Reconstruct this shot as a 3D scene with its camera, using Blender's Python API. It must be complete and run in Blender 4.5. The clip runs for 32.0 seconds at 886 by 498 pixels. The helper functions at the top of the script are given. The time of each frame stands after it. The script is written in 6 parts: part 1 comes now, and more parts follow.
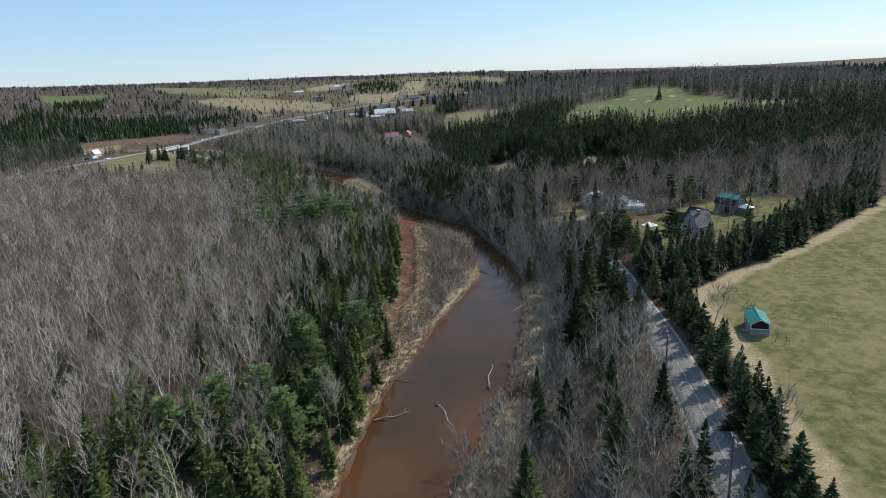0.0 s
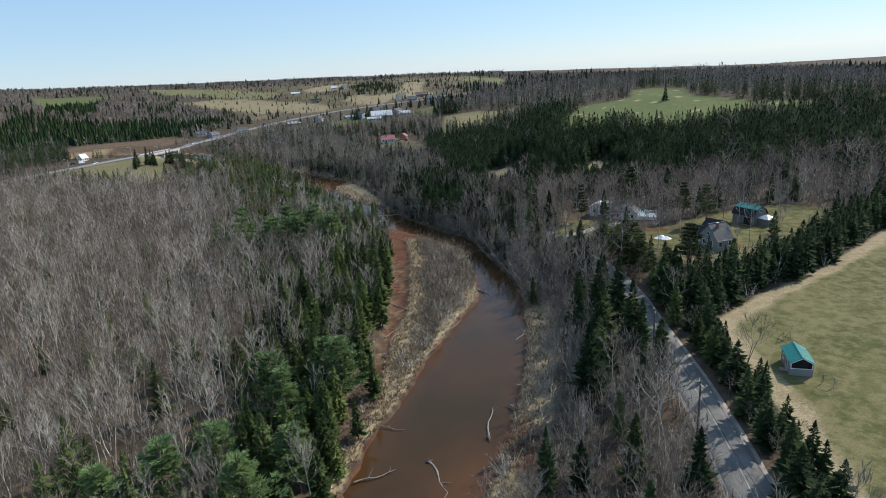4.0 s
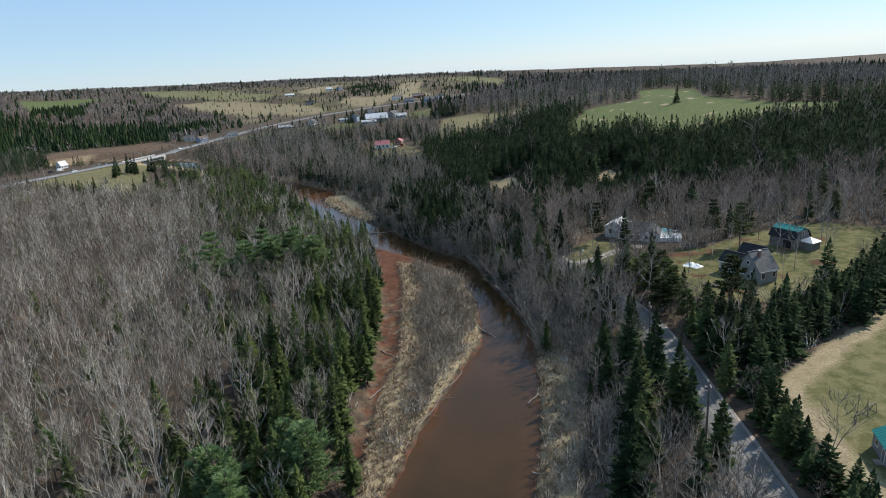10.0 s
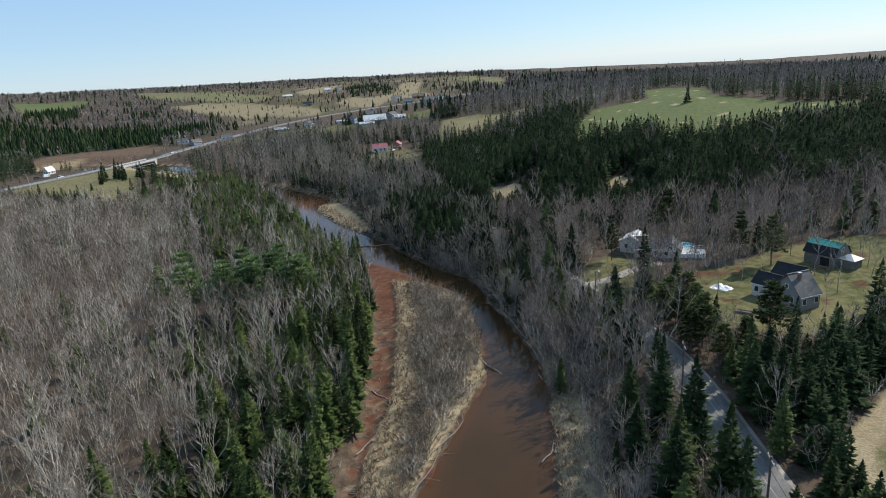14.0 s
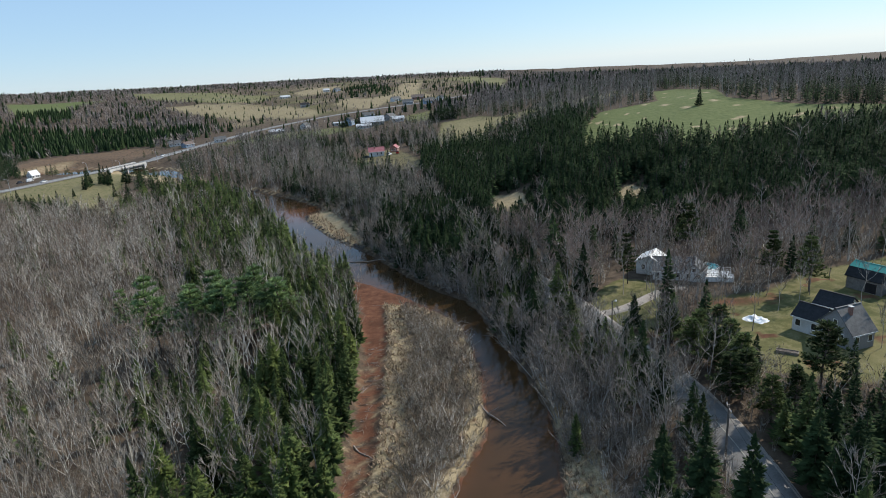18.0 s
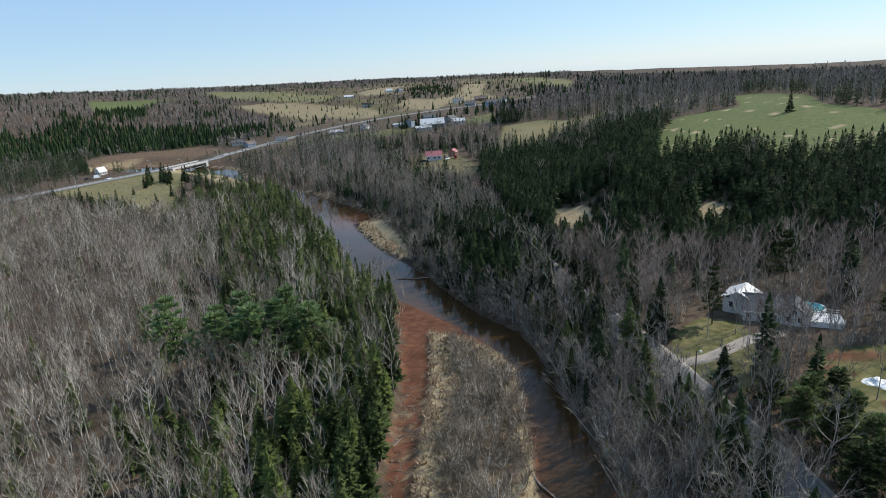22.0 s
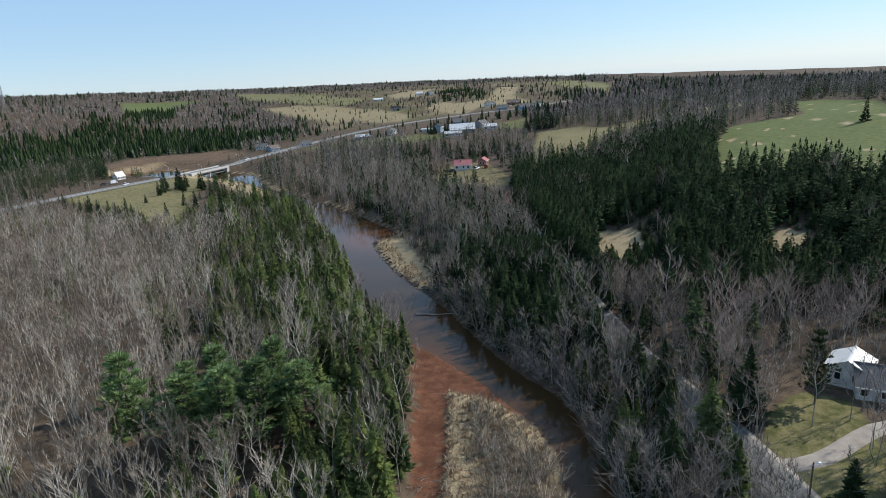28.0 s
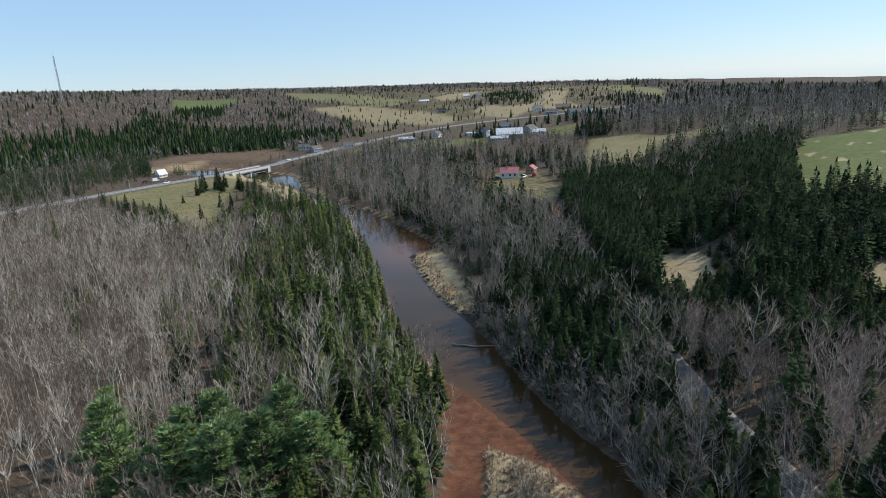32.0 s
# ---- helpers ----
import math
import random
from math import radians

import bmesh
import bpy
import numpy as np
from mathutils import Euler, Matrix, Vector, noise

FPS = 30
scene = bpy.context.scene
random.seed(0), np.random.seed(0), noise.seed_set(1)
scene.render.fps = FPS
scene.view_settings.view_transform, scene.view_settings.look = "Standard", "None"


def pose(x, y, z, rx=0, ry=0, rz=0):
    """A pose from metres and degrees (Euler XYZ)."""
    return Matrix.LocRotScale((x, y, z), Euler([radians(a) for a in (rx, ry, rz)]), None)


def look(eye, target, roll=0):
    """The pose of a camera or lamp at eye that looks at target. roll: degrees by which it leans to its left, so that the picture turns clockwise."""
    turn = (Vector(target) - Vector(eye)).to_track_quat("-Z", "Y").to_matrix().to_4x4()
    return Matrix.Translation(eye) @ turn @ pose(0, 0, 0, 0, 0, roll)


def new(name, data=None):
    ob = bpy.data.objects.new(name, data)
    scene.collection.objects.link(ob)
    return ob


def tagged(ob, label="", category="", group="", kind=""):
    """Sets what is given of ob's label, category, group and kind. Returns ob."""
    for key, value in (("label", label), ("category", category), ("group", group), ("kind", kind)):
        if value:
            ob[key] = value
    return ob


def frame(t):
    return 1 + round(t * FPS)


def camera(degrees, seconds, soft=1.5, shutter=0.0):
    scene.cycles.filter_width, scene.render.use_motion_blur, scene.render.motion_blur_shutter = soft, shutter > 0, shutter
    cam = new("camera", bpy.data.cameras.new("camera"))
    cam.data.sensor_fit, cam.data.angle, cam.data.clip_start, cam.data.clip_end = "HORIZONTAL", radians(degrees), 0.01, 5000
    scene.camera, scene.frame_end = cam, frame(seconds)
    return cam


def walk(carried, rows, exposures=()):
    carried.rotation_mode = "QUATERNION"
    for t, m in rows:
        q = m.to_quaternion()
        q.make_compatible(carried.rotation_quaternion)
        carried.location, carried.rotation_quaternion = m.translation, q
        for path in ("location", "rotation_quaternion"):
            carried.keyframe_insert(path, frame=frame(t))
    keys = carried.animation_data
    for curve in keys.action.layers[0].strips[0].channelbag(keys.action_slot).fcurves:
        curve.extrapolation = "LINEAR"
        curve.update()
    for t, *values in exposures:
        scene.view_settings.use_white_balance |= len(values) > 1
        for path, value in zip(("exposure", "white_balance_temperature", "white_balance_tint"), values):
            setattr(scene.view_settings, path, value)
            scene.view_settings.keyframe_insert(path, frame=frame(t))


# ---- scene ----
cam = camera(72.7, 32.0, soft=0.9)
PATH = [
    (0, (-1.765, 1.948, 59.084), (-1.825, 3.863, 58.508), -3.6),
    (2, (-1.2, 10.365, 59.0), (-1.262, 12.28, 58.425), -3.9),
    (3, (-0.926, 14.405, 58.99), (-0.986, 16.32, 58.415), -3.8),
    (6, (-0.057, 26.661, 58.973), (-0.118, 28.576, 58.399), -3.9),
    (9, (0.058, 39.269, 59.738), (-0.002, 41.183, 59.162), -4.2),
    (10, (-0.261, 43.391, 59.899), (-0.318, 45.305, 59.323), -4.1),
    (13, (0.035, 56.018, 60.055), (-0.025, 57.932, 59.478), -4.4),
    (17, (0.966, 74.312, 59.929), (0.901, 76.225, 59.351), -4.5),
    (18, (1.208, 78.553, 59.972), (1.143, 80.467, 59.396), -4.4),
    (18.5, (1.324, 80.665, 60.008), (1.246, 82.579, 59.433), -4.4),
    (19, (1.498, 82.826, 60.068), (1.389, 84.74, 59.496), -4.4),
    (19.5, (1.713, 85.002, 60.103), (1.568, 86.914, 59.533), -4.3),
    (20, (1.882, 87.209, 60.127), (1.716, 89.12, 59.56), -4.3),
    (20.5, (2.037, 89.446, 60.142), (1.85, 91.356, 59.576), -4.2),
    (21, (2.128, 91.73, 60.153), (1.915, 93.637, 59.589), -4.2),
    (22, (2.161, 96.315, 60.204), (1.901, 98.217, 59.643), -4.1),
    (23, (1.886, 100.678, 60.183), (1.58, 102.575, 59.626), -4.0),
    (24, (1.517, 105.229, 60.271), (1.182, 107.121, 59.717), -3.9),
    (25, (1.171, 109.744, 60.378), (0.822, 111.634, 59.826), -3.8),
    (27.5, (0.036, 121.13, 60.31), (-0.318, 123.02, 59.763), -3.8),
    (28, (-0.208, 123.394, 60.296), (-0.564, 125.285, 59.749), -3.9),
    (28.5, (-0.381, 125.736, 60.308), (-0.741, 127.626, 59.761), -3.8),
    (29, (-0.63, 128.051, 60.307), (-0.997, 129.94, 59.763), -3.7),
    (29.5, (-0.968, 130.276, 60.31), (-1.347, 132.162, 59.766), -3.6),
    (30, (-1.341, 132.467, 60.322), (-1.75, 134.348, 59.78), -3.5),
    (30.5, (-1.748, 134.665, 60.322), (-2.189, 136.541, 59.784), -3.4),
    (31, (-2.206, 136.867, 60.309), (-2.674, 138.736, 59.773), -3.1),
    (31.5, (-2.887, 139.054, 60.33), (-3.371, 140.92, 59.795), -3.1),
    (32, (-3.815, 141.072, 60.36), (-4.305, 142.936, 59.827), -3.0),
]
walk(cam, [(t, look(eye, target, roll)) for t, eye, target, roll in PATH], [(0, 0.0, 6400, 10), (32, 0.0, 6400, 10)])
# ---- world ----
SUN_WAY = Vector((0.84, 0.54, 0.0)).normalized()
SUN_UP = radians(38)
world = bpy.data.worlds.new("world")
scene.world = world
world.use_nodes = True
wn = world.node_tree.nodes
sky = wn.new("ShaderNodeTexSky")
sky.sky_type, sky.sun_disc = "NISHITA", False
sky.sun_elevation, sky.sun_rotation = SUN_UP, math.atan2(SUN_WAY.x, SUN_WAY.y)
sky.air_density, sky.dust_density, sky.ozone_density = 1.0, 0.0, 4.5
wn["Background"].inputs["Strength"].default_value = 0.115
# a thin high veil of cloud pales the sky
veil = wn.new("ShaderNodeMix")
veil.data_type = "RGBA"
veil.inputs["Factor"].default_value, veil.inputs["B"].default_value = 0.46, (4.6, 6.95, 9.7, 1)
world.node_tree.links.new(sky.outputs["Color"], veil.inputs["A"])
world.node_tree.links.new(veil.outputs["Result"], wn["Background"].inputs["Color"])
sun = new("sun", bpy.data.lights.new("sun", "SUN"))
sun.data.energy, sun.data.angle, sun.data.color = 5.0, radians(0.55), (1.0, 0.93, 0.81)
sun.matrix_world = look((0, 0, 0), -(SUN_WAY * math.cos(SUN_UP) + Vector((0, 0, math.sin(SUN_UP)))))


# ---- materials ----
def surf(name, dark, light, scale=1.0, rough=0.8, bump=0.0, metal=0.0, fine=8.0, tree=0.0, blade=0.0, spec=0.3, coords="Object", stretch=(1, 1, 1), glow_through=0.0):
    """Two-scale noise between two colours; tree: share of change from tree to tree; blade: from blade to blade."""
    m = bpy.data.materials.new(name)
    m.use_nodes = True
    nt = m.node_tree
    n, link = nt.nodes, nt.links.new
    b = n["Principled BSDF"]
    b.inputs["Roughness"].default_value, b.inputs["Metallic"].default_value = rough, metal
    b.inputs["Specular IOR Level"].default_value = spec
    co = n.new("ShaderNodeTexCoord")
    mp = n.new("ShaderNodeMapping")
    mp.inputs["Scale"].default_value = stretch
    link(co.outputs[coords], mp.inputs["Vector"])
    big, small = n.new("ShaderNodeTexNoise"), n.new("ShaderNodeTexNoise")
    big.inputs["Scale"].default_value, small.inputs["Scale"].default_value = scale, scale * fine
    big.inputs["Detail"].default_value = small.inputs["Detail"].default_value = 4
    for x in (big, small):
        link(mp.outputs["Vector"], x.inputs["Vector"])
    add = n.new("ShaderNodeMath")
    add.operation = "ADD"
    link(big.outputs["Fac"], add.inputs[0])
    link(small.outputs["Fac"], add.inputs[1])
    last = add.outputs[0]
    lo, hi = 0.7, 1.3
    if tree:
        at, oi = n.new("ShaderNodeAttribute"), n.new("ShaderNodeObjectInfo")
        at.attribute_name = "tint"
        s, fr, mu, ad = (n.new("ShaderNodeMath") for _ in range(4))
        s.operation, fr.operation, mu.operation, ad.operation = "ADD", "FRACT", "MULTIPLY_ADD", "ADD"
        link(at.outputs["Fac"], s.inputs[0])
        link(oi.outputs["Random"], s.inputs[1])
        link(s.outputs[0], fr.inputs[0])
        link(fr.outputs[0], mu.inputs[0])
        mu.inputs[1].default_value, mu.inputs[2].default_value = tree, -tree / 2
        link(last, ad.inputs[0])
        link(mu.outputs[0], ad.inputs[1])
        last = ad.outputs[0]
    if blade:
        ge, mu, ad = n.new("ShaderNodeNewGeometry"), n.new("ShaderNodeMath"), n.new("ShaderNodeMath")
        mu.operation, ad.operation = "MULTIPLY_ADD", "ADD"
        link(ge.outputs["Random Per Island"], mu.inputs[0])
        mu.inputs[1].default_value, mu.inputs[2].default_value = blade, -blade / 2
        link(last, ad.inputs[0])
        link(mu.outputs[0], ad.inputs[1])
        last = ad.outputs[0]
    rng = n.new("ShaderNodeMapRange")
    rng.inputs["From Min"].default_value, rng.inputs["From Max"].default_value = lo, hi
    link(last, rng.inputs["Value"])
    ramp = n.new("ShaderNodeMix")
    ramp.data_type = "RGBA"
    ramp.inputs["A"].default_value, ramp.inputs["B"].default_value = (*dark, 1), (*light, 1)
    link(rng.outputs["Result"], ramp.inputs["Factor"])
    link(ramp.outputs["Result"], b.inputs["Base Color"])
    if glow_through:
        tr, mx = n.new("ShaderNodeBsdfTranslucent"), n.new("ShaderNodeMixShader")
        mx.inputs["Fac"].default_value = glow_through
        link(ramp.outputs["Result"], tr.inputs["Color"])
        link(b.outputs["BSDF"], mx.inputs[1])
        link(tr.outputs["BSDF"], mx.inputs[2])
        link(mx.outputs["Shader"], n["Material Output"].inputs["Surface"])
    if bump:
        bp = n.new("ShaderNodeBump")
        bp.inputs["Strength"].default_value, bp.inputs["Distance"].default_value = 0.8, bump
        link(add.outputs[0], bp.inputs["Height"])
        link(bp.outputs["Normal"], b.inputs["Normal"])
    return m


BARK = surf("pale_bark", (0.18, 0.165, 0.14), (0.62, 0.59, 0.53), 0.8, 0.85, tree=0.9)
# darker copy of pale_bark; on east trees it carries their backlit tone
BARK_GREY = surf("grey_bark", (0.13, 0.118, 0.105), (0.43, 0.40, 0.36), 0.8, 0.85, tree=0.5)
BARK_DARK = surf("dark_bark", (0.07, 0.055, 0.045), (0.16, 0.13, 0.11), 1.5, 0.9, tree=0.3)
TWIG = surf("bare_twigs", (0.13, 0.105, 0.08), (0.435, 0.375, 0.308), 0.05, 0.85, tree=1.0, blade=0.35)
TWIG_BROWN = surf("brown_twigs", (0.105, 0.078, 0.058), (0.30, 0.232, 0.18), 0.05, 0.85, tree=0.9, blade=0.35)
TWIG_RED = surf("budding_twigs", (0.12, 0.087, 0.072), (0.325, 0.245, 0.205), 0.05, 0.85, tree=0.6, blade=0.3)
# mauve-grey of bare twigs, pushed further: distance haze put into the colour
HAZY_HILL_TWIG = surf("hazy_hill_twigs", (0.138, 0.115, 0.104), (0.262, 0.224, 0.206), 0.01, 0.9, tree=0.5, blade=0.2, spec=0.1)
# darker copy of bare_twigs: backlight on the east side put into colour
TWIG_BACKLIT = surf("backlit_twigs", (0.112, 0.094, 0.077), (0.295, 0.252, 0.212), 0.05, 0.85, tree=0.7, blade=0.35)
RIVER_STONE = surf("wet_stone", (0.03, 0.026, 0.022), (0.12, 0.10, 0.085), 1.5, 0.6, 0.02)
SHRUB = surf("shrub_twigs", (0.098, 0.077, 0.056), (0.275, 0.228, 0.172), 0.1, 0.85, tree=0.6, blade=0.4)
# dark spruce green, deepened further: backlight and self-shadow of the slope painted in
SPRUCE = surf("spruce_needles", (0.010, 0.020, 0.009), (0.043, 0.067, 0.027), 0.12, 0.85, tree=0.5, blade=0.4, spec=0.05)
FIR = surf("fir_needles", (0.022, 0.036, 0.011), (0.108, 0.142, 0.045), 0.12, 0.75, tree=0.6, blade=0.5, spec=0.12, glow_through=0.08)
YOUNG = surf("cedar_needles", (0.05, 0.078, 0.018), (0.15, 0.185, 0.05), 0.12, 0.7, tree=0.5, blade=0.35, spec=0.2, glow_through=0.10)
PINE = surf("white_pine_needles", (0.066, 0.112, 0.042), (0.23, 0.325, 0.125), 0.3, 0.65, tree=0.3, blade=0.5, spec=0.25, glow_through=0.25)
STRAW = surf("dead_grass", (0.19, 0.135, 0.085), (0.47, 0.365, 0.255), 0.4, 0.9, tree=0.4, blade=0.5, glow_through=0.22)
WOOD_GREY = surf("weathered_wood", (0.16, 0.13, 0.11), (0.36, 0.31, 0.27), 2.0, 0.85, 0.01)
SIDING_GREY = surf("grey_siding", (0.22, 0.22, 0.225), (0.30, 0.30, 0.31), 0.8, 0.6, 0.004)
SIDING_WHITE = surf("white_siding", (0.52, 0.52, 0.51), (0.68, 0.68, 0.67), 0.6, 0.55, 0.003)
BARN_WOOD = surf("barn_boards", (0.12, 0.115, 0.11), (0.24, 0.23, 0.22), 1.2, 0.85, 0.01)
ROOF_TEAL = surf("teal_metal_roof", (0.010, 0.165, 0.145), (0.018, 0.24, 0.21), 0.5, 0.42, 0.003, 0.0, spec=0.5)
ROOF_BLACK = surf("black_shingles", (0.012, 0.013, 0.016), (0.03, 0.032, 0.036), 1.5, 0.8, 0.004)
ROOF_GREY = surf("grey_shingles", (0.075, 0.075, 0.074), (0.15, 0.15, 0.148), 1.5, 0.8, 0.004)
ROOF_LIGHT = surf("pale_metal_roof", (0.50, 0.505, 0.51), (0.64, 0.645, 0.65), 0.6, 0.5, 0.002, 0.0, spec=0.5)
ROOF_RED = surf("red_roof", (0.30, 0.10, 0.105), (0.42, 0.17, 0.175), 0.6, 0.6, 0.003)
ROOF_SLATE = surf("blue_grey_shingles", (0.055, 0.06, 0.07), (0.105, 0.112, 0.125), 1.5, 0.75, 0.004)
ROOF_BROWN = surf("brown_shingles", (0.10, 0.075, 0.065), (0.19, 0.15, 0.13), 1.5, 0.8, 0.004)
TRIM_WHITE = surf("white_trim", (0.70, 0.70, 0.69), (0.82, 0.82, 0.81), 2.0, 0.5)
GLASS = surf("dark_window_glass", (0.012, 0.015, 0.02), (0.03, 0.035, 0.042), 1.0, 0.08, spec=0.6)
# near-black; on the shed it stands for the shade inside the porch
DARK = surf("dark_recess", (0.012, 0.012, 0.014), (0.03, 0.03, 0.032), 1.0, 0.8)
CONCRETE = surf("pale_concrete", (0.42, 0.41, 0.39), (0.58, 0.57, 0.55), 0.7, 0.8, 0.004)
STEEL = surf("galvanised_steel", (0.35, 0.36, 0.37), (0.52, 0.53, 0.54), 1.0, 0.45, metal=0.6)
ASPHALT = surf("worn_asphalt", (0.112, 0.107, 0.102), (0.20, 0.193, 0.185), 0.35, 0.9, 0.005, fine=14)
HIGHWAY_GREY = surf("highway_asphalt", (0.17, 0.166, 0.16), (0.25, 0.244, 0.236), 0.2, 0.9, 0.005, fine=14)
GRAVEL = surf("gravel", (0.22, 0.19, 0.165), (0.38, 0.34, 0.30), 0.5, 0.95, 0.01, fine=14)
PAINT_LINE = surf("road_line_paint", (0.17, 0.165, 0.14), (0.40, 0.39, 0.34), 1.0, 0.7)
SNOW = surf("old_snow", (0.80, 0.80, 0.79), (0.92, 0.92, 0.91), 0.8, 0.6, 0.05)
POOL = surf("teal_pool_cover", (0.02, 0.26, 0.30), (0.05, 0.38, 0.42), 0.7, 0.35)
CAR_WHITE = surf("white_car_paint", (0.70, 0.71, 0.72), (0.78, 0.79, 0.80), 1.0, 0.25, spec=0.5)
CAR_DARK = surf("dark_car_paint", (0.03, 0.035, 0.045), (0.05, 0.055, 0.065), 1.0, 0.25, spec=0.5)
CAR_RED = surf("red_car_paint", (0.30, 0.02, 0.02), (0.36, 0.03, 0.03), 1.0, 0.25, spec=0.5)
RUBBER = surf("tyre_rubber", (0.012, 0.012, 0.012), (0.025, 0.025, 0.025), 3.0, 0.9)
STONE = surf("chimney_brick", (0.20, 0.10, 0.08), (0.32, 0.18, 0.14), 3.0, 0.85, 0.01)
BLUE_SIDING = surf("blue_grey_siding", (0.20, 0.27, 0.36), (0.28, 0.36, 0.46), 0.8, 0.6)


def ground_material():
    """Leaf litter, turf, straw and red mud, mixed by the cover of the ground."""
    m = bpy.data.materials.new("ground_cover")
    m.use_nodes = True
    nt = m.node_tree
    n, link = nt.nodes, nt.links.new
    b = n["Principled BSDF"]
    b.inputs["Roughness"].default_value = 0.95
    b.inputs["Specular IOR Level"].default_value = 0.125
    co = n.new("ShaderNodeTexCoord")

    def noisy(scale, detail=5.0, rough=0.6):
        x = n.new("ShaderNodeTexNoise")
        x.inputs["Scale"].default_value, x.inputs["Detail"].default_value, x.inputs["Roughness"].default_value = scale, detail, rough
        link(co.outputs["Object"], x.inputs["Vector"])
        return x.outputs["Fac"]

    def mix(f, a, c, lo=0.35, hi=0.65):
        r = n.new("ShaderNodeMapRange")
        r.inputs["From Min"].default_value, r.inputs["From Max"].default_value = lo, hi
        link(f, r.inputs["Value"])
        x = n.new("ShaderNodeMix")
        x.data_type = "RGBA"
        link(r.outputs["Result"], x.inputs["Factor"])
        for key, v in (("A", a), ("B", c)):
            if isinstance(v, tuple):
                x.inputs[key].default_value = (*v, 1)
            else:
                link(v, x.inputs[key])
        return x.outputs["Result"]

    def plus(a, c, k):
        x = n.new("ShaderNodeMath")
        x.operation = "MULTIPLY_ADD"
        link(c, x.inputs[0])
        x.inputs[1].default_value = k
        link(a, x.inputs[2])
        return x.outputs[0]

    small, mid, wide = noisy(3.0), noisy(0.45), noisy(0.045)
    litter = mix(mid, (0.05, 0.036, 0.026), (0.115, 0.085, 0.06))
    litter = mix(small, litter, (0.16, 0.12, 0.085), 0.5, 0.9)
    turf = mix(mid, (0.074, 0.078, 0.028), (0.138, 0.13, 0.052))
    turf = mix(wide, turf, (0.20, 0.175, 0.082), 0.46, 0.8)
    straw = mix(small, (0.24, 0.19, 0.11), (0.40, 0.325, 0.21))
    straw = mix(mid, straw, (0.19, 0.15, 0.085), 0.45, 0.8)
    mud = mix(mid, (0.078, 0.033, 0.020), (0.150, 0.068, 0.040))
    mud = mix(small, mud, (0.18, 0.094, 0.060), 0.5, 0.85)
    lush = mix(mid, (0.082, 0.105, 0.036), (0.128, 0.145, 0.056))
    mud = mix(noisy(0.16), mud, (0.075, 0.034, 0.02), 0.5, 0.7)
    at = n.new("ShaderNodeAttribute")
    at.attribute_name = "cover"
    sep = n.new("ShaderNodeSeparateColor")
    link(at.outputs["Color"], sep.inputs["Color"])
    jig = plus(mid, small, 0.5)
    c = mix(plus(sep.outputs["Red"], jig, 0.45), litter, turf, 0.62, 0.95)
    c = mix(plus(at.outputs["Alpha"], jig, 0.3), c, lush, 0.55, 0.85)
    c = mix(plus(sep.outputs["Green"], jig, 0.6), c, straw, 0.70, 1.1)
    c = mix(plus(sep.outputs["Blue"], jig, 0.35), c, mud, 0.60, 0.85)
    link(c, b.inputs["Base Color"])
    bp = n.new("ShaderNodeBump")
    bp.inputs["Strength"].default_value, bp.inputs["Distance"].default_value = 0.7, 0.12
    link(jig, bp.inputs["Height"])
    link(bp.outputs["Normal"], b.inputs["Normal"])
    return m


def water_material():
    """Silty red-brown river water with a slight ripple; shoals show through."""
    m = bpy.data.materials.new("river_water")
    m.use_nodes = True
    nt = m.node_tree
    n, link = nt.nodes, nt.links.new
    b = n["Principled BSDF"]
    b.inputs["Roughness"].default_value, b.inputs["IOR"].default_value = 0.06, 1.33
    b.inputs["Specular IOR Level"].default_value = 0.34
    co = n.new("ShaderNodeTexCoord")
    wide, rip = n.new("ShaderNodeTexNoise"), n.new("ShaderNodeTexNoise")
    wide.inputs["Scale"].default_value, wide.inputs["Detail"].default_value = 0.05, 4
    rip.inputs["Scale"].default_value, rip.inputs["Detail"].default_value = 1.4, 3
    at = n.new("ShaderNodeAttribute")
    at.attribute_name = "shoal"
    ad = n.new("ShaderNodeMath")
    ad.operation = "MULTIPLY_ADD"
    ad.inputs[1].default_value = 0.9
    link(co.outputs["Object"], wide.inputs["Vector"])
    link(co.outputs["Object"], rip.inputs["Vector"])
    link(wide.outputs["Fac"], ad.inputs[0])
    link(at.outputs["Fac"], ad.inputs[2])
    r = n.new("ShaderNodeMapRange")
    r.inputs["From Min"].default_value, r.inputs["From Max"].default_value = 0.35, 1.25
    link(ad.outputs[0], r.inputs["Value"])
    x = n.new("ShaderNodeMix")
    x.data_type = "RGBA"
    x.inputs["A"].default_value, x.inputs["B"].default_value = (0.044, 0.027, 0.011, 1), (0.115, 0.051, 0.023, 1)
    link(r.outputs["Result"], x.inputs["Factor"])
    link(x.outputs["Result"], b.inputs["Base Color"])
    bp = n.new("ShaderNodeBump")
    bp.inputs["Strength"].default_value, bp.inputs["Distance"].default_value = 0.25, 0.03
    link(rip.outputs["Fac"], bp.inputs["Height"])
    link(bp.outputs["Normal"], b.inputs["Normal"])
    return m


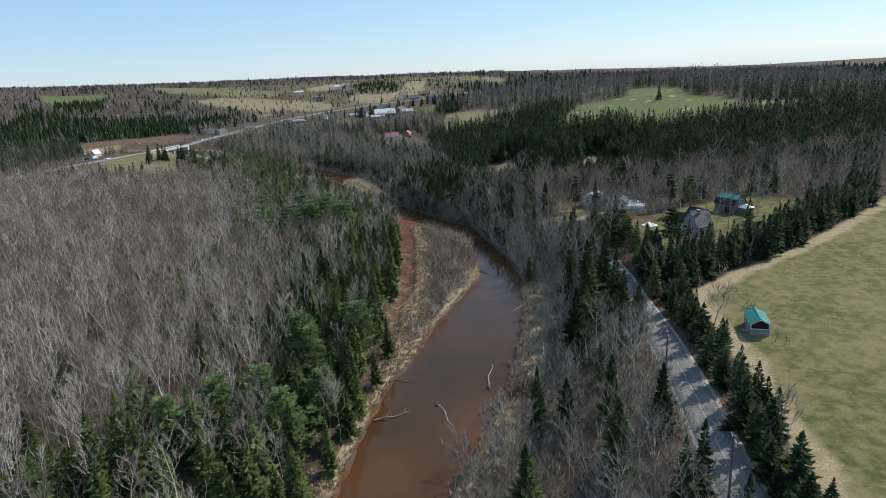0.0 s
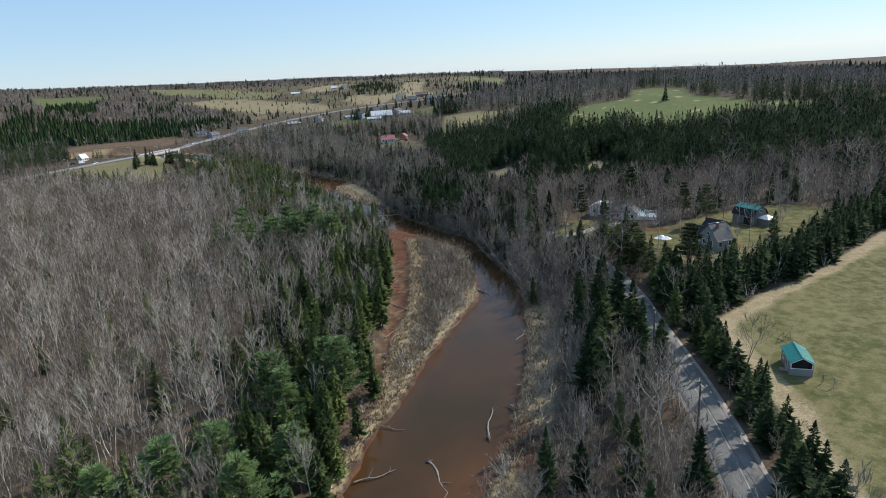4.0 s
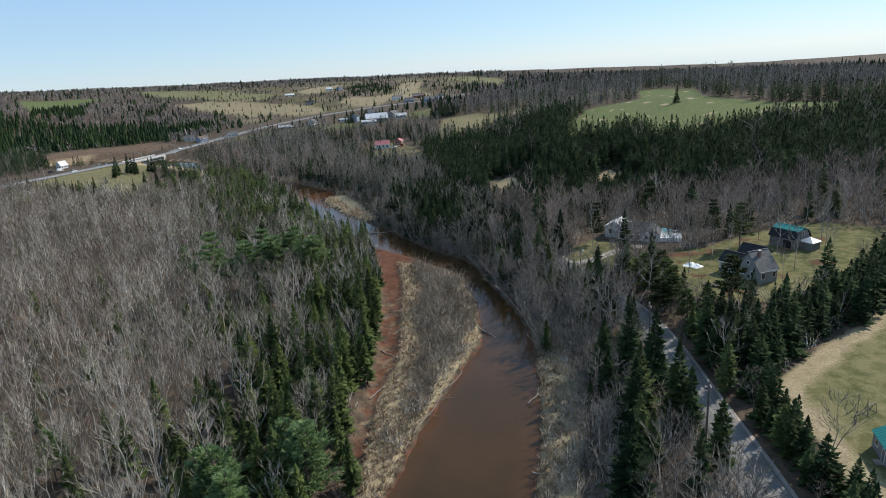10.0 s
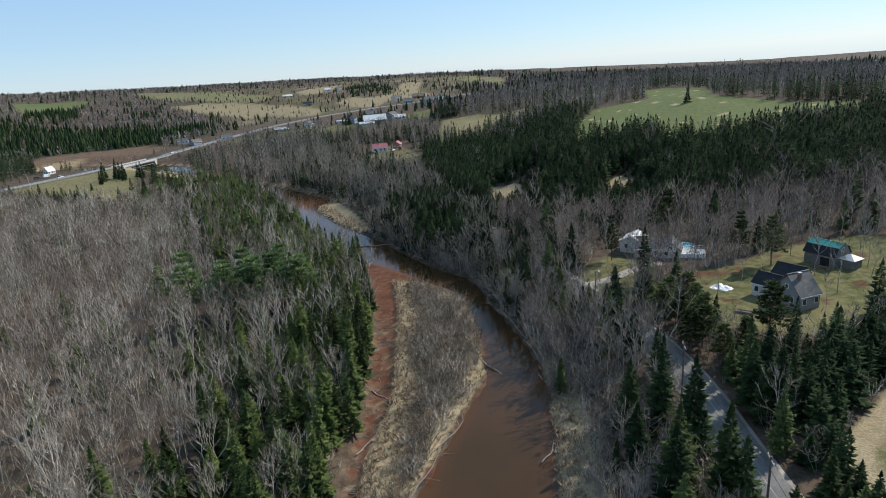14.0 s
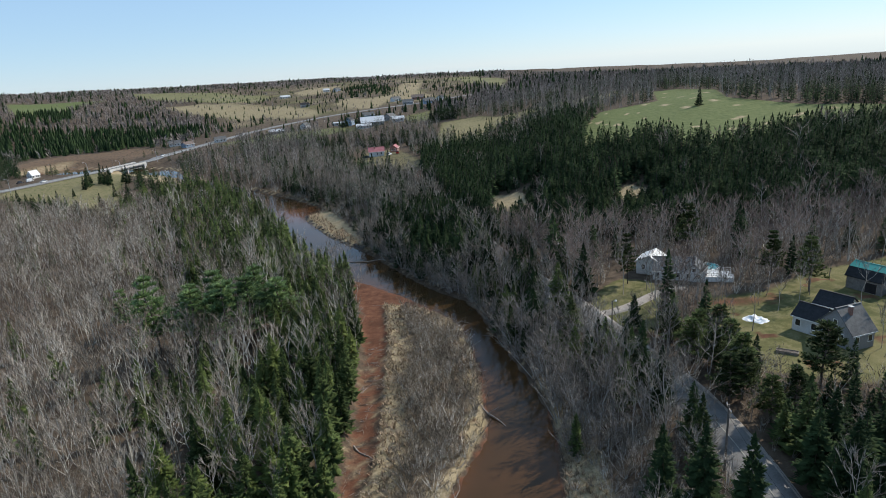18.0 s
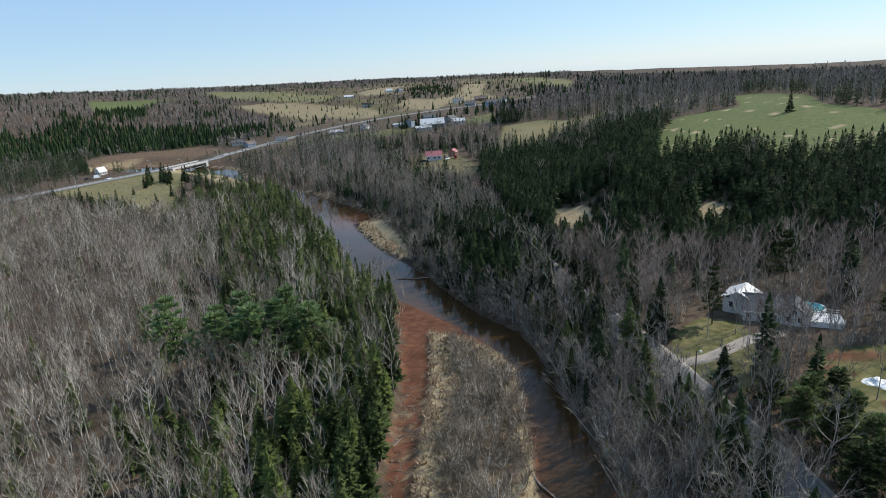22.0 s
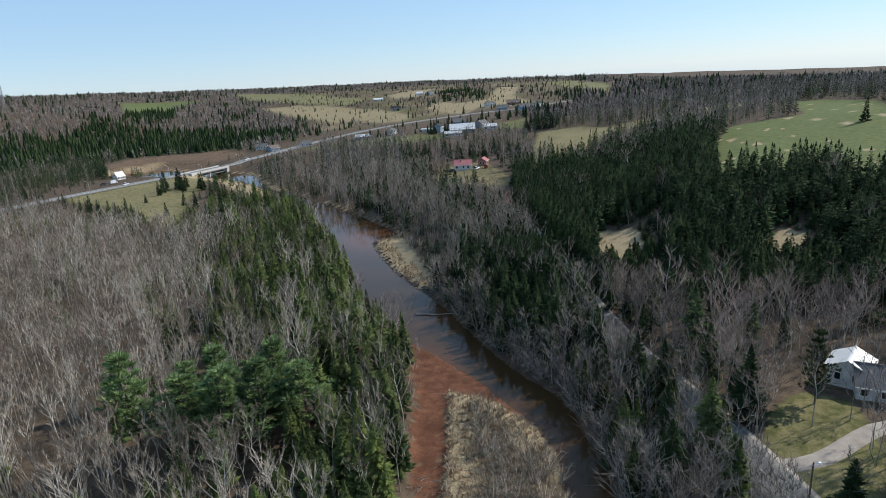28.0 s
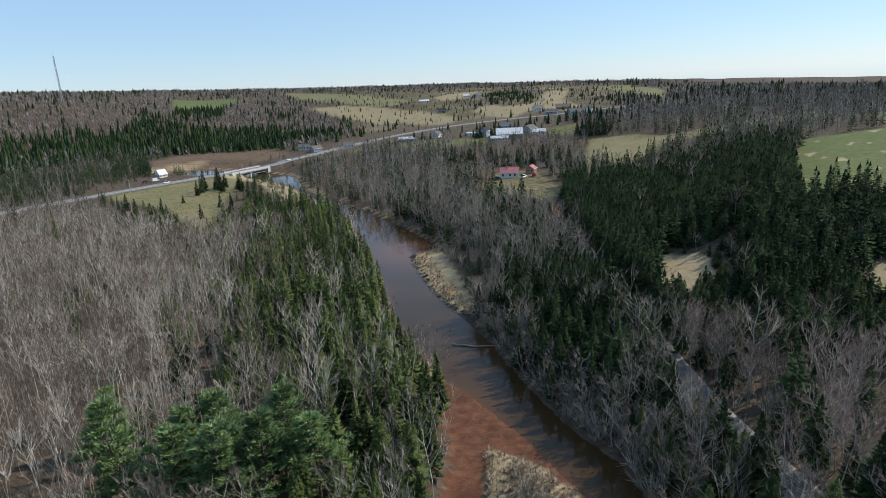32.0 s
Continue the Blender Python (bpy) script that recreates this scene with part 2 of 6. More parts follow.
# ---- plan: river, fields, roads ----
LEFT_EDGE = [(-60, -120), (-40, 0), (-25, 55), (-22, 75), (-20, 92), (-17, 108), (-13, 117), (-10, 131), (-5, 145), (-1, 156), (4.5, 170), (3, 182), (3, 195), (-1, 215), (-9, 225), (-16, 234), (-25, 244), (-36, 253), (-52, 274), (-65, 303), (-88, 347), (-108, 385), (-138, 425), (-168, 462), (-205, 503), (-240, 527), (-290, 542), (-345, 560)]
RIGHT_EDGE = [(-36, -120), (-18, 0), (-10, 60), (-6, 74), (2, 94), (5, 105), (9, 120), (12, 138), (13.5, 153), (14.5, 168), (14, 180), (8, 202), (3, 226), (-6, 236), (-13, 246), (-22, 261), (-28, 273), (-39, 289), (-53, 309), (-66, 335), (-69, 343), (-60, 352), (-69, 366), (-87, 388), (-110, 412), (-142, 447), (-174, 474), (-192, 500), (-212, 533), (-240, 552), (-280, 566), (-330, 588)]
MUD = [(-21, 118), (-20, 148), (-20.5, 166), (-22, 191), (-26, 222), (-31, 237), (-38, 255), (-25, 244), (-16, 234), (-9, 225), (0, 214), (-3, 217), (-12, 225.5), (-21, 228.5), (-18.5, 215), (-17, 202), (-15.5, 177), (-15, 159), (-17, 146), (-18.5, 118)]
ISLAND = [(-18, 112), (-17.5, 146), (-15, 159), (-15.5, 177), (-17, 202), (-18.5, 215), (-21, 228.5), (-12, 225.5), (-3, 217), (0, 213), (2.4, 195), (2.4, 182), (3.9, 170), (-1.6, 156), (-5.6, 145), (-10.6, 131), (-13.6, 117)]
GRAVEL_BAR = [(-69, 344), (-66, 335), (-53, 309), (-39, 289), (-34, 284), (-35, 293), (-41, 306), (-48, 323), (-59, 347)]
SHED_FIELD = [(50, 133), (47, 100), (43, 75), (39, 40), (36, 0), (240, 0), (260, 220), (150, 214), (130, 195), (89, 161), (65, 145)]
YARD = [(46, 182), (52, 172), (66, 166), (90, 178), (112, 196), (128, 212), (112, 226), (84, 218), (70, 208), (54, 206)]
COTTAGE_LAWN = [(28, 204), (32, 196), (38, 190), (42, 194), (46, 206), (47, 219), (40, 222), (34, 216)]
CLEARING = [(14, 327), (27, 319), (27, 304), (19, 293), (13, 302)]
CLEARING_2 = [(59, 292), (60, 300), (66, 307), (71, 301), (67, 292)]
HILL_FIELD = [(60, 352), (62, 341), (75, 346), (90, 341), (107, 328), (132, 338), (159, 349), (185, 356), (215, 372), (234, 386), (228, 402), (190, 408), (172, 430), (160, 442), (178, 500), (166, 540), (150, 540), (130, 468), (109, 461), (90, 454), (70, 404)]
SMALL_FIELD = [(-12, 505), (-9, 580), (22, 577), (36, 560), (84, 558), (140, 580), (130, 546), (80, 526), (36, 530), (24, 488), (4, 462), (-8, 475)]
MEADOW = [(-290, 440), (-276, 474), (-262, 508), (-250, 528), (-234, 508), (-216, 468), (-200, 428), (-184, 398), (-168, 366), (-176, 362), (-200, 386), (-226, 404), (-250, 416), (-276, 426)]
RED_FIELD = [(-345, 545), (-320, 520), (-283, 535), (-272, 580), (-262, 625), (-303, 672), (-395, 640), (-385, 590)]
RED_YARD = [(-64, 436), (-60, 478), (-38, 484), (-18, 432), (-20, 398), (-34, 412)]
VILLAGE = [(-235, 628), (-250, 700), (-190, 790), (-40, 760), (-20, 640), (-60, 598), (-110, 590), (-180, 600)]
ROAD = [(26, -120), (29, 0), (31, 50), (33.2, 74), (35.8, 95), (37.2, 115), (37.4, 132), (38.2, 150), (36.8, 168), (32, 186), (27, 205), (21.5, 222), (15.5, 237), (11.5, 251), (8, 267), (3, 288), (-2.5, 309), (-9, 340), (-16, 363), (-26, 384), (-44, 404), (-75, 440)]
DRIVE = [(26.5, 203.5), (31, 201), (36, 202.5), (42, 207.5), (47, 211.5), (53, 213)]
HIGHWAY = [(-345, 300), (-318, 370), (-297, 440), (-284, 474), (-269, 510), (-257, 542), (-248, 578), (-238, 620), (-222, 668), (-186, 716), (-140, 752), (-80, 780), (0, 800), (120, 830)]


def arr(points):
    return np.array(points, dtype=float)


def sstep(a, b, x):
    t = np.clip((x - a) / (b - a), 0, 1)
    return t * t * (3 - 2 * t)


def inside(poly, x, y):
    p, hit = arr(poly), np.zeros(np.shape(x), bool)
    q = np.roll(p, -1, 0)
    for (ax, ay), (bx, by) in zip(p, q):
        if ay != by:
            hit ^= ((ay > y) != (by > y)) & (x < (bx - ax) * (y - ay) / (by - ay) + ax)
    return hit


def away(line, x, y, closed=False):
    """Distance to a polyline."""
    p = arr(line)
    q = np.roll(p, -1, 0) if closed else p[1:]
    best = np.full(np.shape(x), 1e9)
    for (ax, ay), (bx, by) in zip(p, q):
        dx, dy = bx - ax, by - ay
        t = np.clip(((x - ax) * dx + (y - ay) * dy) / (dx * dx + dy * dy), 0, 1)
        best = np.minimum(best, np.hypot(x - ax - t * dx, y - ay - t * dy))
    return best


def within(poly, x, y, soft):
    """1 well inside the outline, 0 well outside."""
    d = away(poly, x, y, True)
    return sstep(-soft, soft, np.where(inside(poly, x, y), d, -d))


def smoothed(points, rounds=2):
    p = arr(points)
    for _ in range(rounds):
        a, b = p[:-1] * 0.75 + p[1:] * 0.25, p[:-1] * 0.25 + p[1:] * 0.75
        p = np.vstack([p[:1], np.stack([a, b], 1).reshape(-1, 2), p[-1:]])
    return p


LEFT_S, RIGHT_S = smoothed(LEFT_EDGE, 1), smoothed(RIGHT_EDGE, 1)
RIVER = np.vstack([LEFT_S, RIGHT_S[::-1]])
ROAD_S, DRIVE_S, HIGHWAY_S = smoothed(ROAD), smoothed(DRIVE), smoothed(HIGHWAY)

# heights of the land along rays from a point over the river: degrees from north, then metres at the ring distances
RINGS = [150, 230, 350, 500, 700, 1000, 1500, 3000]
LAND = {
    -180: [2.5, 2.5, 2.5, 3, 4, 8, 10, 10], -60: [2.5, 2.5, 4, 5, 12, 62, 80, 95], -48: [2.5, 2.5, 4, 5, 9, 59, 78, 92], -40: [2.5, 2.5, 4, 5, 6, 44, 68, 84],
    -33: [2.5, 2.5, 4, 5, 6, 30, 57, 72], -24: [2.5, 2.5, 4.5, 6, 12, 29, 50, 57], -12: [3, 5, 9, 14, 20, 34, 45, 45],
    -4: [4, 6, 11, 17, 23, 37, 43, 22], 4: [5, 8, 15, 24, 27, 33, 37, 8], 12: [6, 20, 25, 31, 33, 30, 22, -14], 18: [6, 23, 28.5, 33, 31, 26, 14, -34],
    26: [6, 22, 32, 33, 28, 21, 6, -60], 35: [6, 19, 28, 30, 25, 19, 4, -64], 60: [6, 8, 10, 14, 16, 14, 0, -60], 100: [5.6, 5.6, 6, 8, 10, 12, 12, 12], 140: [5.4, 5.4, 5.6, 6, 8, 10, 10, 10], 180: [2.5, 2.5, 2.5, 3, 4, 8, 10, 10]}


def polar(x, y):
    return np.degrees(np.arctan2(x, y - 137)), np.hypot(x, y - 137)


def smooth_interp(v, nodes):
    """Index and eased share between nodes."""
    nodes = arr(nodes)
    i = np.clip(np.searchsorted(nodes, v) - 1, 0, len(nodes) - 2)
    t = np.clip((v - nodes[i]) / (nodes[i + 1] - nodes[i]), 0, 1)
    return i, t * 0.5 + 0.5 * t * t * (3 - 2 * t)


def wobble(x, y, size, seed=0):
    """Cheap smooth pseudo-noise, about -1 to 1."""
    k = 6.283 / size
    return (np.sin(k * (x + 0.37 * y) + seed) + np.sin(k * 1.31 * (y - 0.53 * x) + 1.7 * seed) + np.sin(k * 2.3 * (x * 0.6 + y * 0.8) + 2.9 * seed) * 0.6 + np.sin(k * 2.9 * (y * 0.7 - x) + seed) * 0.5) / 3.1


LAND_ARR = arr(list(LAND.values()))


def river_gap(x, y):
    """Distance from the water's edge; negative in the water."""
    d = away(RIVER, x, y, True)
    return np.where(inside(RIVER, x, y), -d, d)


def side_of_river(x, y):
    """True on the west bank."""
    l, r = arr(LEFT_EDGE), arr(RIGHT_EDGE)
    mid = (np.interp(y, l[:, 1], l[:, 0]) + np.interp(y, r[:, 1], r[:, 0])) / 2
    return x < mid


def bank_gap(x, y):
    """Distance from the wooded bank's edge, past the island and the mud."""
    d = np.minimum(np.abs(river_gap(x, y)), np.minimum(away(ISLAND, x, y, True), away(MUD, x, y, True)))
    return d


def height(x, y):
    x, y = np.asarray(x, float), np.asarray(y, float)
    az, r = polar(x, y)
    i, s = smooth_interp(az, list(LAND))
    j, t = smooth_interp(r, RINGS)
    land = (LAND_ARR[i, j] * (1 - s) + LAND_ARR[i + 1, j] * s) * (1 - t) + (LAND_ARR[i, j + 1] * (1 - s) + LAND_ARR[i + 1, j + 1] * s) * t
    land = land + wobble(x, y, 260, 1) * np.clip((r - 500) / 400, 0, 1) * 3.0
    d = river_gap(x, y) + wobble(x, y, 9, 2) * 0.5
    low = np.where(d < 0, np.maximum(-1.3, 0.16 * d), 0.75 * sstep(0, 1.6, d) + 0.25 * sstep(1.5, 6, d) + wobble(x, y, 5, 3) * 0.12 * sstep(0.8, 3, d))
    mud = within(MUD, x, y, 1.0)
    low = np.where(d > 0, low * (1 - mud) + mud * np.minimum(low, 0.12 + 0.02 * d + 0.05 * wobble(x, y, 4, 5)), low)
    calm = within(ISLAND, x, y, 2.0)
    k = sstep(3, 26, d) * (1 - calm) * (1 - mud)
    ease = 1 - sstep(5.0, 12.0, away(HIGHWAY_S, x, y))
    z = low * (1 - k) + land * k
    return np.where(d > 2, z * (1 - ease) + np.maximum(z, 4.6 + 0.0 * z) * ease, z)


# ---- mesh helpers ----
def raw_mesh(name, v, f, mats, index=None, floats=None, colours=None):
    """A mesh of triangles from arrays."""
    me = bpy.data.meshes.new(name)
    v, f = np.ascontiguousarray(v, np.float32), np.ascontiguousarray(f, np.int32)
    me.vertices.add(len(v))
    me.vertices.foreach_set("co", v.ravel())
    me.loops.add(f.size)
    me.loops.foreach_set("vertex_index", f.ravel())
    me.polygons.add(len(f))
    me.polygons.foreach_set("loop_start", np.arange(0, f.size, f.shape[1], dtype=np.int32))
    for m in mats:
        me.materials.append(m)
    if index is not None:
        me.polygons.foreach_set("material_index", np.ascontiguousarray(index, np.int32))
    for key, values in (floats or {}).items():
        a = me.attributes.new(key, "FLOAT", "POINT")
        a.data.foreach_set("value", np.ascontiguousarray(values, np.float32))
    for key, values in (colours or {}).items():
        a = me.attributes.new(key, "FLOAT_COLOR", "POINT")
        a.data.foreach_set("color", np.ascontiguousarray(values, np.float32).ravel())
    me.update(calc_edges=True)
    return me


def part(name, bm, material, parent=None, label="", smooth=False):
    """Links a bmesh as one mesh object under a thing or a part."""
    me = bpy.data.meshes.new(name)
    bmesh.ops.recalc_face_normals(bm, faces=bm.faces)
    bm.to_mesh(me)
    bm.free()
    me.materials.append(material)
    if smooth:
        for p in me.polygons:
            p.use_smooth = True
    ob = new(name, me)
    ob.parent = parent
    if label:
        tagged(ob, label)
    return ob


def thing(name, m, label, category, group="", kind=""):
    ob = new(name)
    ob.matrix_basis = m
    ob.empty_display_size = 0.3
    return tagged(ob, label, category, group, kind)


def box(bm, c, s, rz=0.0, bevel=0.0):
    made = bmesh.ops.create_cube(bm, size=1.0, matrix=Matrix.Translation(c) @ Matrix.Rotation(rz, 4, "Z") @ Matrix.Diagonal((*s, 1)))
    if bevel:
        edges = {e for v in made["verts"] for e in v.link_edges}
        bmesh.ops.bevel(bm, geom=list(edges), offset=bevel, segments=1, affect="EDGES")
    return bm


def boxed(*pieces):
    bm = bmesh.new()
    for p in pieces:
        box(bm, *p)
    return bm


def rod(bm, a, b, r0, r1=None, sides=8):
    a, b = Vector(a), Vector(b)
    m = Matrix.Translation((a + b) / 2) @ (b - a).to_track_quat("Z", "Y").to_matrix().to_4x4()
    bmesh.ops.create_cone(bm, cap_ends=True, segments=sides, radius1=r0, radius2=r0 if r1 is None else r1, depth=(b - a).length, matrix=m)
    return bm


def rods(*pieces):
    bm = bmesh.new()
    for p in pieces:
        rod(bm, *p)
    return bm


def prism(bm, outline, y0, y1):
    """Extrudes an outline in x and z from y0 to y1."""
    a = [bm.verts.new((x, y0, z)) for x, z in outline]
    b = [bm.verts.new((x, y1, z)) for x, z in outline]
    bm.faces.new(a)
    bm.faces.new(b[::-1])
    for i in range(len(a)):
        j = (i + 1) % len(a)
        bm.faces.new((a[j], a[i], b[i], b[j]))
    return bm


def at(x, y):
    return float(height(x, y))


# ---- the ground ----
def spread(*stretches):
    out = []
    for a, b, step in stretches:
        out += list(np.arange(a, b, step))
    return arr(out + [stretches[-1][1]])


GX = spread((-4600, -1400, 160), (-1400, -600, 20), (-600, -320, 10), (-320, -120, 4), (-120, -36, 2.4), (-36, 24, 1.2), (24, 120, 2.4), (120, 300, 5), (300, 900, 20), (900, 4600, 160))
GY = spread((-1000, -200, 80), (-200, 40, 10), (40, 90, 2.4), (90, 250, 1.2), (250, 320, 2.4), (320, 620, 4), (620, 1500, 14), (1500, 4700, 110))
gx, gy = np.meshgrid(GX, GY)
gz = height(gx, gy)
gaz, gr = polar(gx, gy)


# fields on the far slopes: outline, green, straw
FAR_PLOTS = [
    ([(-785, 1161), (-601, 917), (-608, 1001), (-635, 1098), (-656, 1167), (-659, 1243)], 0.95, 0.05),
    ([(-494, 1097), (-410, 1104), (-318, 1013), (-232, 956), (-160, 847), (-150, 770), (-181, 771), (-231, 826), (-256, 817), (-297, 868), (-335, 903), (-383, 946)], 0.55, 0.52),
    ([(-756, 1486), (-543, 1425), (-314, 1163), (-290, 1010), (-420, 1127), (-584, 1263)], 0.8, 0.35),
    ([(-293, 1218), (-274, 1371), (-221, 1364), (-209, 1211), (-211, 1080), (-259, 1124)], 0.5, 0.55),
    ([(-162, 905), (-150, 983), (-119, 937), (-83, 960), (-88, 1120), (-47, 1322), (-45, 964), (-18, 892), (-37, 824), (-82, 861), (-87, 794), (-124, 834)], 0.5, 0.55),
    ([(-17, 1369), (56, 1362), (95, 1133), (68, 858), (41, 1040)], 0.8, 0.35),
    ([(-232, 640), (-171, 657), (-90, 633), (-75, 601), (-122, 589), (-160, 610)], 0.85, 0.25),
    ([(-47, 674), (-19, 699), (-18, 611), (-42, 621)], 0.85, 0.25),
    ([(150, 800), (240, 900), (330, 860), (270, 760)], 0.7, 0.5)]


def open_land(x, y):
    """How green, how straw-covered and how muddy the land is, and whether trees keep off."""
    az, r = polar(x, y)
    d = river_gap(x, y)
    green, straw, mud = np.zeros(np.shape(x)), np.zeros(np.shape(x)), np.zeros(np.shape(x))
    for poly, g, s, soft in ((SHED_FIELD, 0.9, 0.28, 2), (YARD, 0.8, 0.26, 2.5), (COTTAGE_LAWN, 0.78, 0.3, 1.0), (CLEARING, 0.2, 0.9, 1.5), (CLEARING_2, 0.2, 0.9, 1.5), (HILL_FIELD, 1.0, 0.0, 4), (SMALL_FIELD, 0.8, 0.4, 3),
                             (MEADOW, 0.85, 0.36, 4), (RED_YARD, 0.5, 0.34, 4), (VILLAGE, 0.22, 0.25, 8)):
        w = within(poly, x, y, soft)
        green, straw = np.maximum(green, w * g), np.maximum(straw, w * s)
    # unmown straw along the field's edges
    edge = within(SHED_FIELD, x, y, 1.5) * (1 - sstep(1.5, 5.5, away(SHED_FIELD, x, y, True) + 1.2 * wobble(x, y, 15, 6)))
    straw = np.maximum(straw, 0.95 * edge)
    for poly, g, s in FAR_PLOTS:
        w = within(poly, x, y, 9)
        green, straw = np.maximum(green, w * g), np.maximum(straw, w * s)
    # hay land all over the far slope
    hay = sstep(-25, -21, az) * (1 - sstep(0, 4, az)) * sstep(610, 660, r) * (1 - sstep(1350, 1500, r))
    green = np.maximum(green, hay * (0.34 + 0.25 * wobble(x, y, 150, 2)))
    straw = np.maximum(straw, hay * (0.26 + 0.22 * wobble(x, y, 190, 7)))
    red = within(RED_FIELD, x, y, 5)
    straw, mud = np.maximum(straw, red * 0.35), np.maximum(mud, red * 0.42)
    flat = within(MUD, x + 1.3 * wobble(x, y, 7, 3), y, 1.6)
    mud = np.maximum(mud, flat * (0.55 + 0.26 * sstep(195, 222, y) + 0.24 * wobble(x, y, 9, 1) + 0.22 * wobble(x, y, 3.4, 5)))
    straw = np.maximum(straw, flat * (0.32 + 0.30 * wobble(x, y, 6, 8) + 0.34 * wobble(x, y, 2.9, 3)))
    bar = within(GRAVEL_BAR, x, y, 1.2)
    straw, mud = np.maximum(straw, 0.95 * bar), np.maximum(mud, 0.12 * bar)
    isl = within(ISLAND, x, y, 1.0)
    straw = np.maximum(straw, isl * (0.30 + (0.38 + 0.3 * wobble(x, y, 3.1, 6)) * (1 - sstep(3, 7, away(MUD, x, y, True)))))
    # bald patches on the hill field
    spot = (wobble(x, y, 27, 4) + 0.6 * wobble(x, y, 11, 1) > 0.72) & inside(HILL_FIELD, x, y)
    straw = np.maximum(straw, 0.75 * spot)
    mud = np.maximum(mud, 0.55 * within(YARD, x, y, 1) * (wobble(x, y, 17, 5) > 0.5))
    # upstream east shore has less straw and red mud: its shade is in the cover
    rim = np.where((y > 80) & (y < 172) & (x > 0), 5.0, np.where((y > 430) & side_of_river(x, y), 14.0, np.where((y > 185) & (x > -30), 0.7, 2.0)))
    near_bank = sstep(0.3, 1.2, d) * (1 - sstep(rim, rim * 1.8, d + 1.5 * wobble(x, y, 23, 4)))
    straw = np.maximum(straw, 0.8 * near_bank * (1 - within(MUD, x, y, 1)))
    mud = np.maximum(mud, np.where(side_of_river(x, y) | (y < 175), 0.62, 0.2) * (d > -2) * (1 - sstep(0.1, 0.6, d + 0.5 * wobble(x, y, 13, 8))))
    mud = np.maximum(mud, 0.95 * np.exp(-(((x - 8) / 4.0) ** 2 + ((y - 101) / 9.0) ** 2)))
    mud = np.maximum(mud, isl * (0.22 + 0.4 * wobble(x, y, 4.3, 2)))
    mud = np.maximum(mud, 0.7 * np.exp(-(((x + 18) / 9.0) ** 2 + ((y - 388) / 22.0) ** 2)))
    mud = np.maximum(mud, 0.6 * np.exp(-(((x - 60) / 14.0) ** 2 + ((y - 203) / 4.0) ** 2)))
    return green, straw, mud


green, straw, mud = open_land(gx, gy)
lush = np.maximum(within(HILL_FIELD, gx, gy, 4), 0.2 * within(SMALL_FIELD, gx, gy, 3))
lush = np.maximum(lush, 0.9 * within(FAR_PLOTS[0][0], gx, gy, 12))
for k in (2, 5, 6, 7):
    lush = np.maximum(lush, 0.5 * within(FAR_PLOTS[k][0], gx, gy, 12))
nx, ny = len(GX), len(GY)
idx = np.arange(nx * ny).reshape(ny, nx)
quads = np.stack([idx[:-1, :-1], idx[:-1, 1:], idx[1:, 1:], idx[1:, :-1]], -1).reshape(-1, 4)
ground = new("ground", raw_mesh("ground", np.stack([gx, gy, gz], -1).reshape(-1, 3), quads, [ground_material()], colours={"cover": np.stack([green, straw, mud, lush], -1).reshape(-1, 4)}))
ground.data.polygons.foreach_set("use_smooth", np.ones(len(quads), bool))
tagged(ground, "wooded river valley floor of leaf litter, turf and red mud", "ground", kind="structure")


def river_sheet():
    n = 150
    def even(line):
        p = arr(line)
        s = np.concatenate([[0], np.cumsum(np.hypot(*np.diff(p, axis=0).T))])
        k = np.linspace(0, s[-1], n)
        return np.stack([np.interp(k, s, p[:, 0]), np.interp(k, s, p[:, 1])], -1)
    a, b = even(LEFT_S), even(RIGHT_S)
    side = (a - b) / np.linalg.norm(a - b, axis=1)[:, None]
    a, b = a + side * 7, b - side * 7
    cols = 14
    t = np.linspace(0, 1, cols)[None, :, None]
    p = a[:, None] * (1 - t) + b[:, None] * t
    x, y = p[..., 0], p[..., 1]
    d = river_gap(x, y)
    # fainter shoal tint upstream on the east side paints in the bank's shade
    shoal = np.clip(1 + d / 2.5, 0, 1) * np.where(side_of_river(x, y) | (y < 175), 0.30, 0.06) + 0.5 * np.exp(-(((x + 2) / 4) ** 2 + ((y - 92) / 11) ** 2)) + 0.5 * np.exp(-(((x + 16) / 7) ** 2 + ((y - 80) / 10) ** 2)) + 0.95 * np.exp(-(((x + 72) / 11) ** 2 + ((y - 350) / 20) ** 2))
    i = np.arange(n * cols).reshape(n, cols)
    f = np.stack([i[:-1, :-1], i[1:, :-1], i[1:, 1:], i[:-1, 1:]], -1).reshape(-1, 4)
    ob = new("river", raw_mesh("river", np.stack([x, y, 0 * x], -1).reshape(-1, 3), f, [water_material()], floats={"shoal": shoal.ravel()}))
    return tagged(ob, "silty red-brown river water, calm, with shallow shoals", "river", kind="structure")


river_sheet()


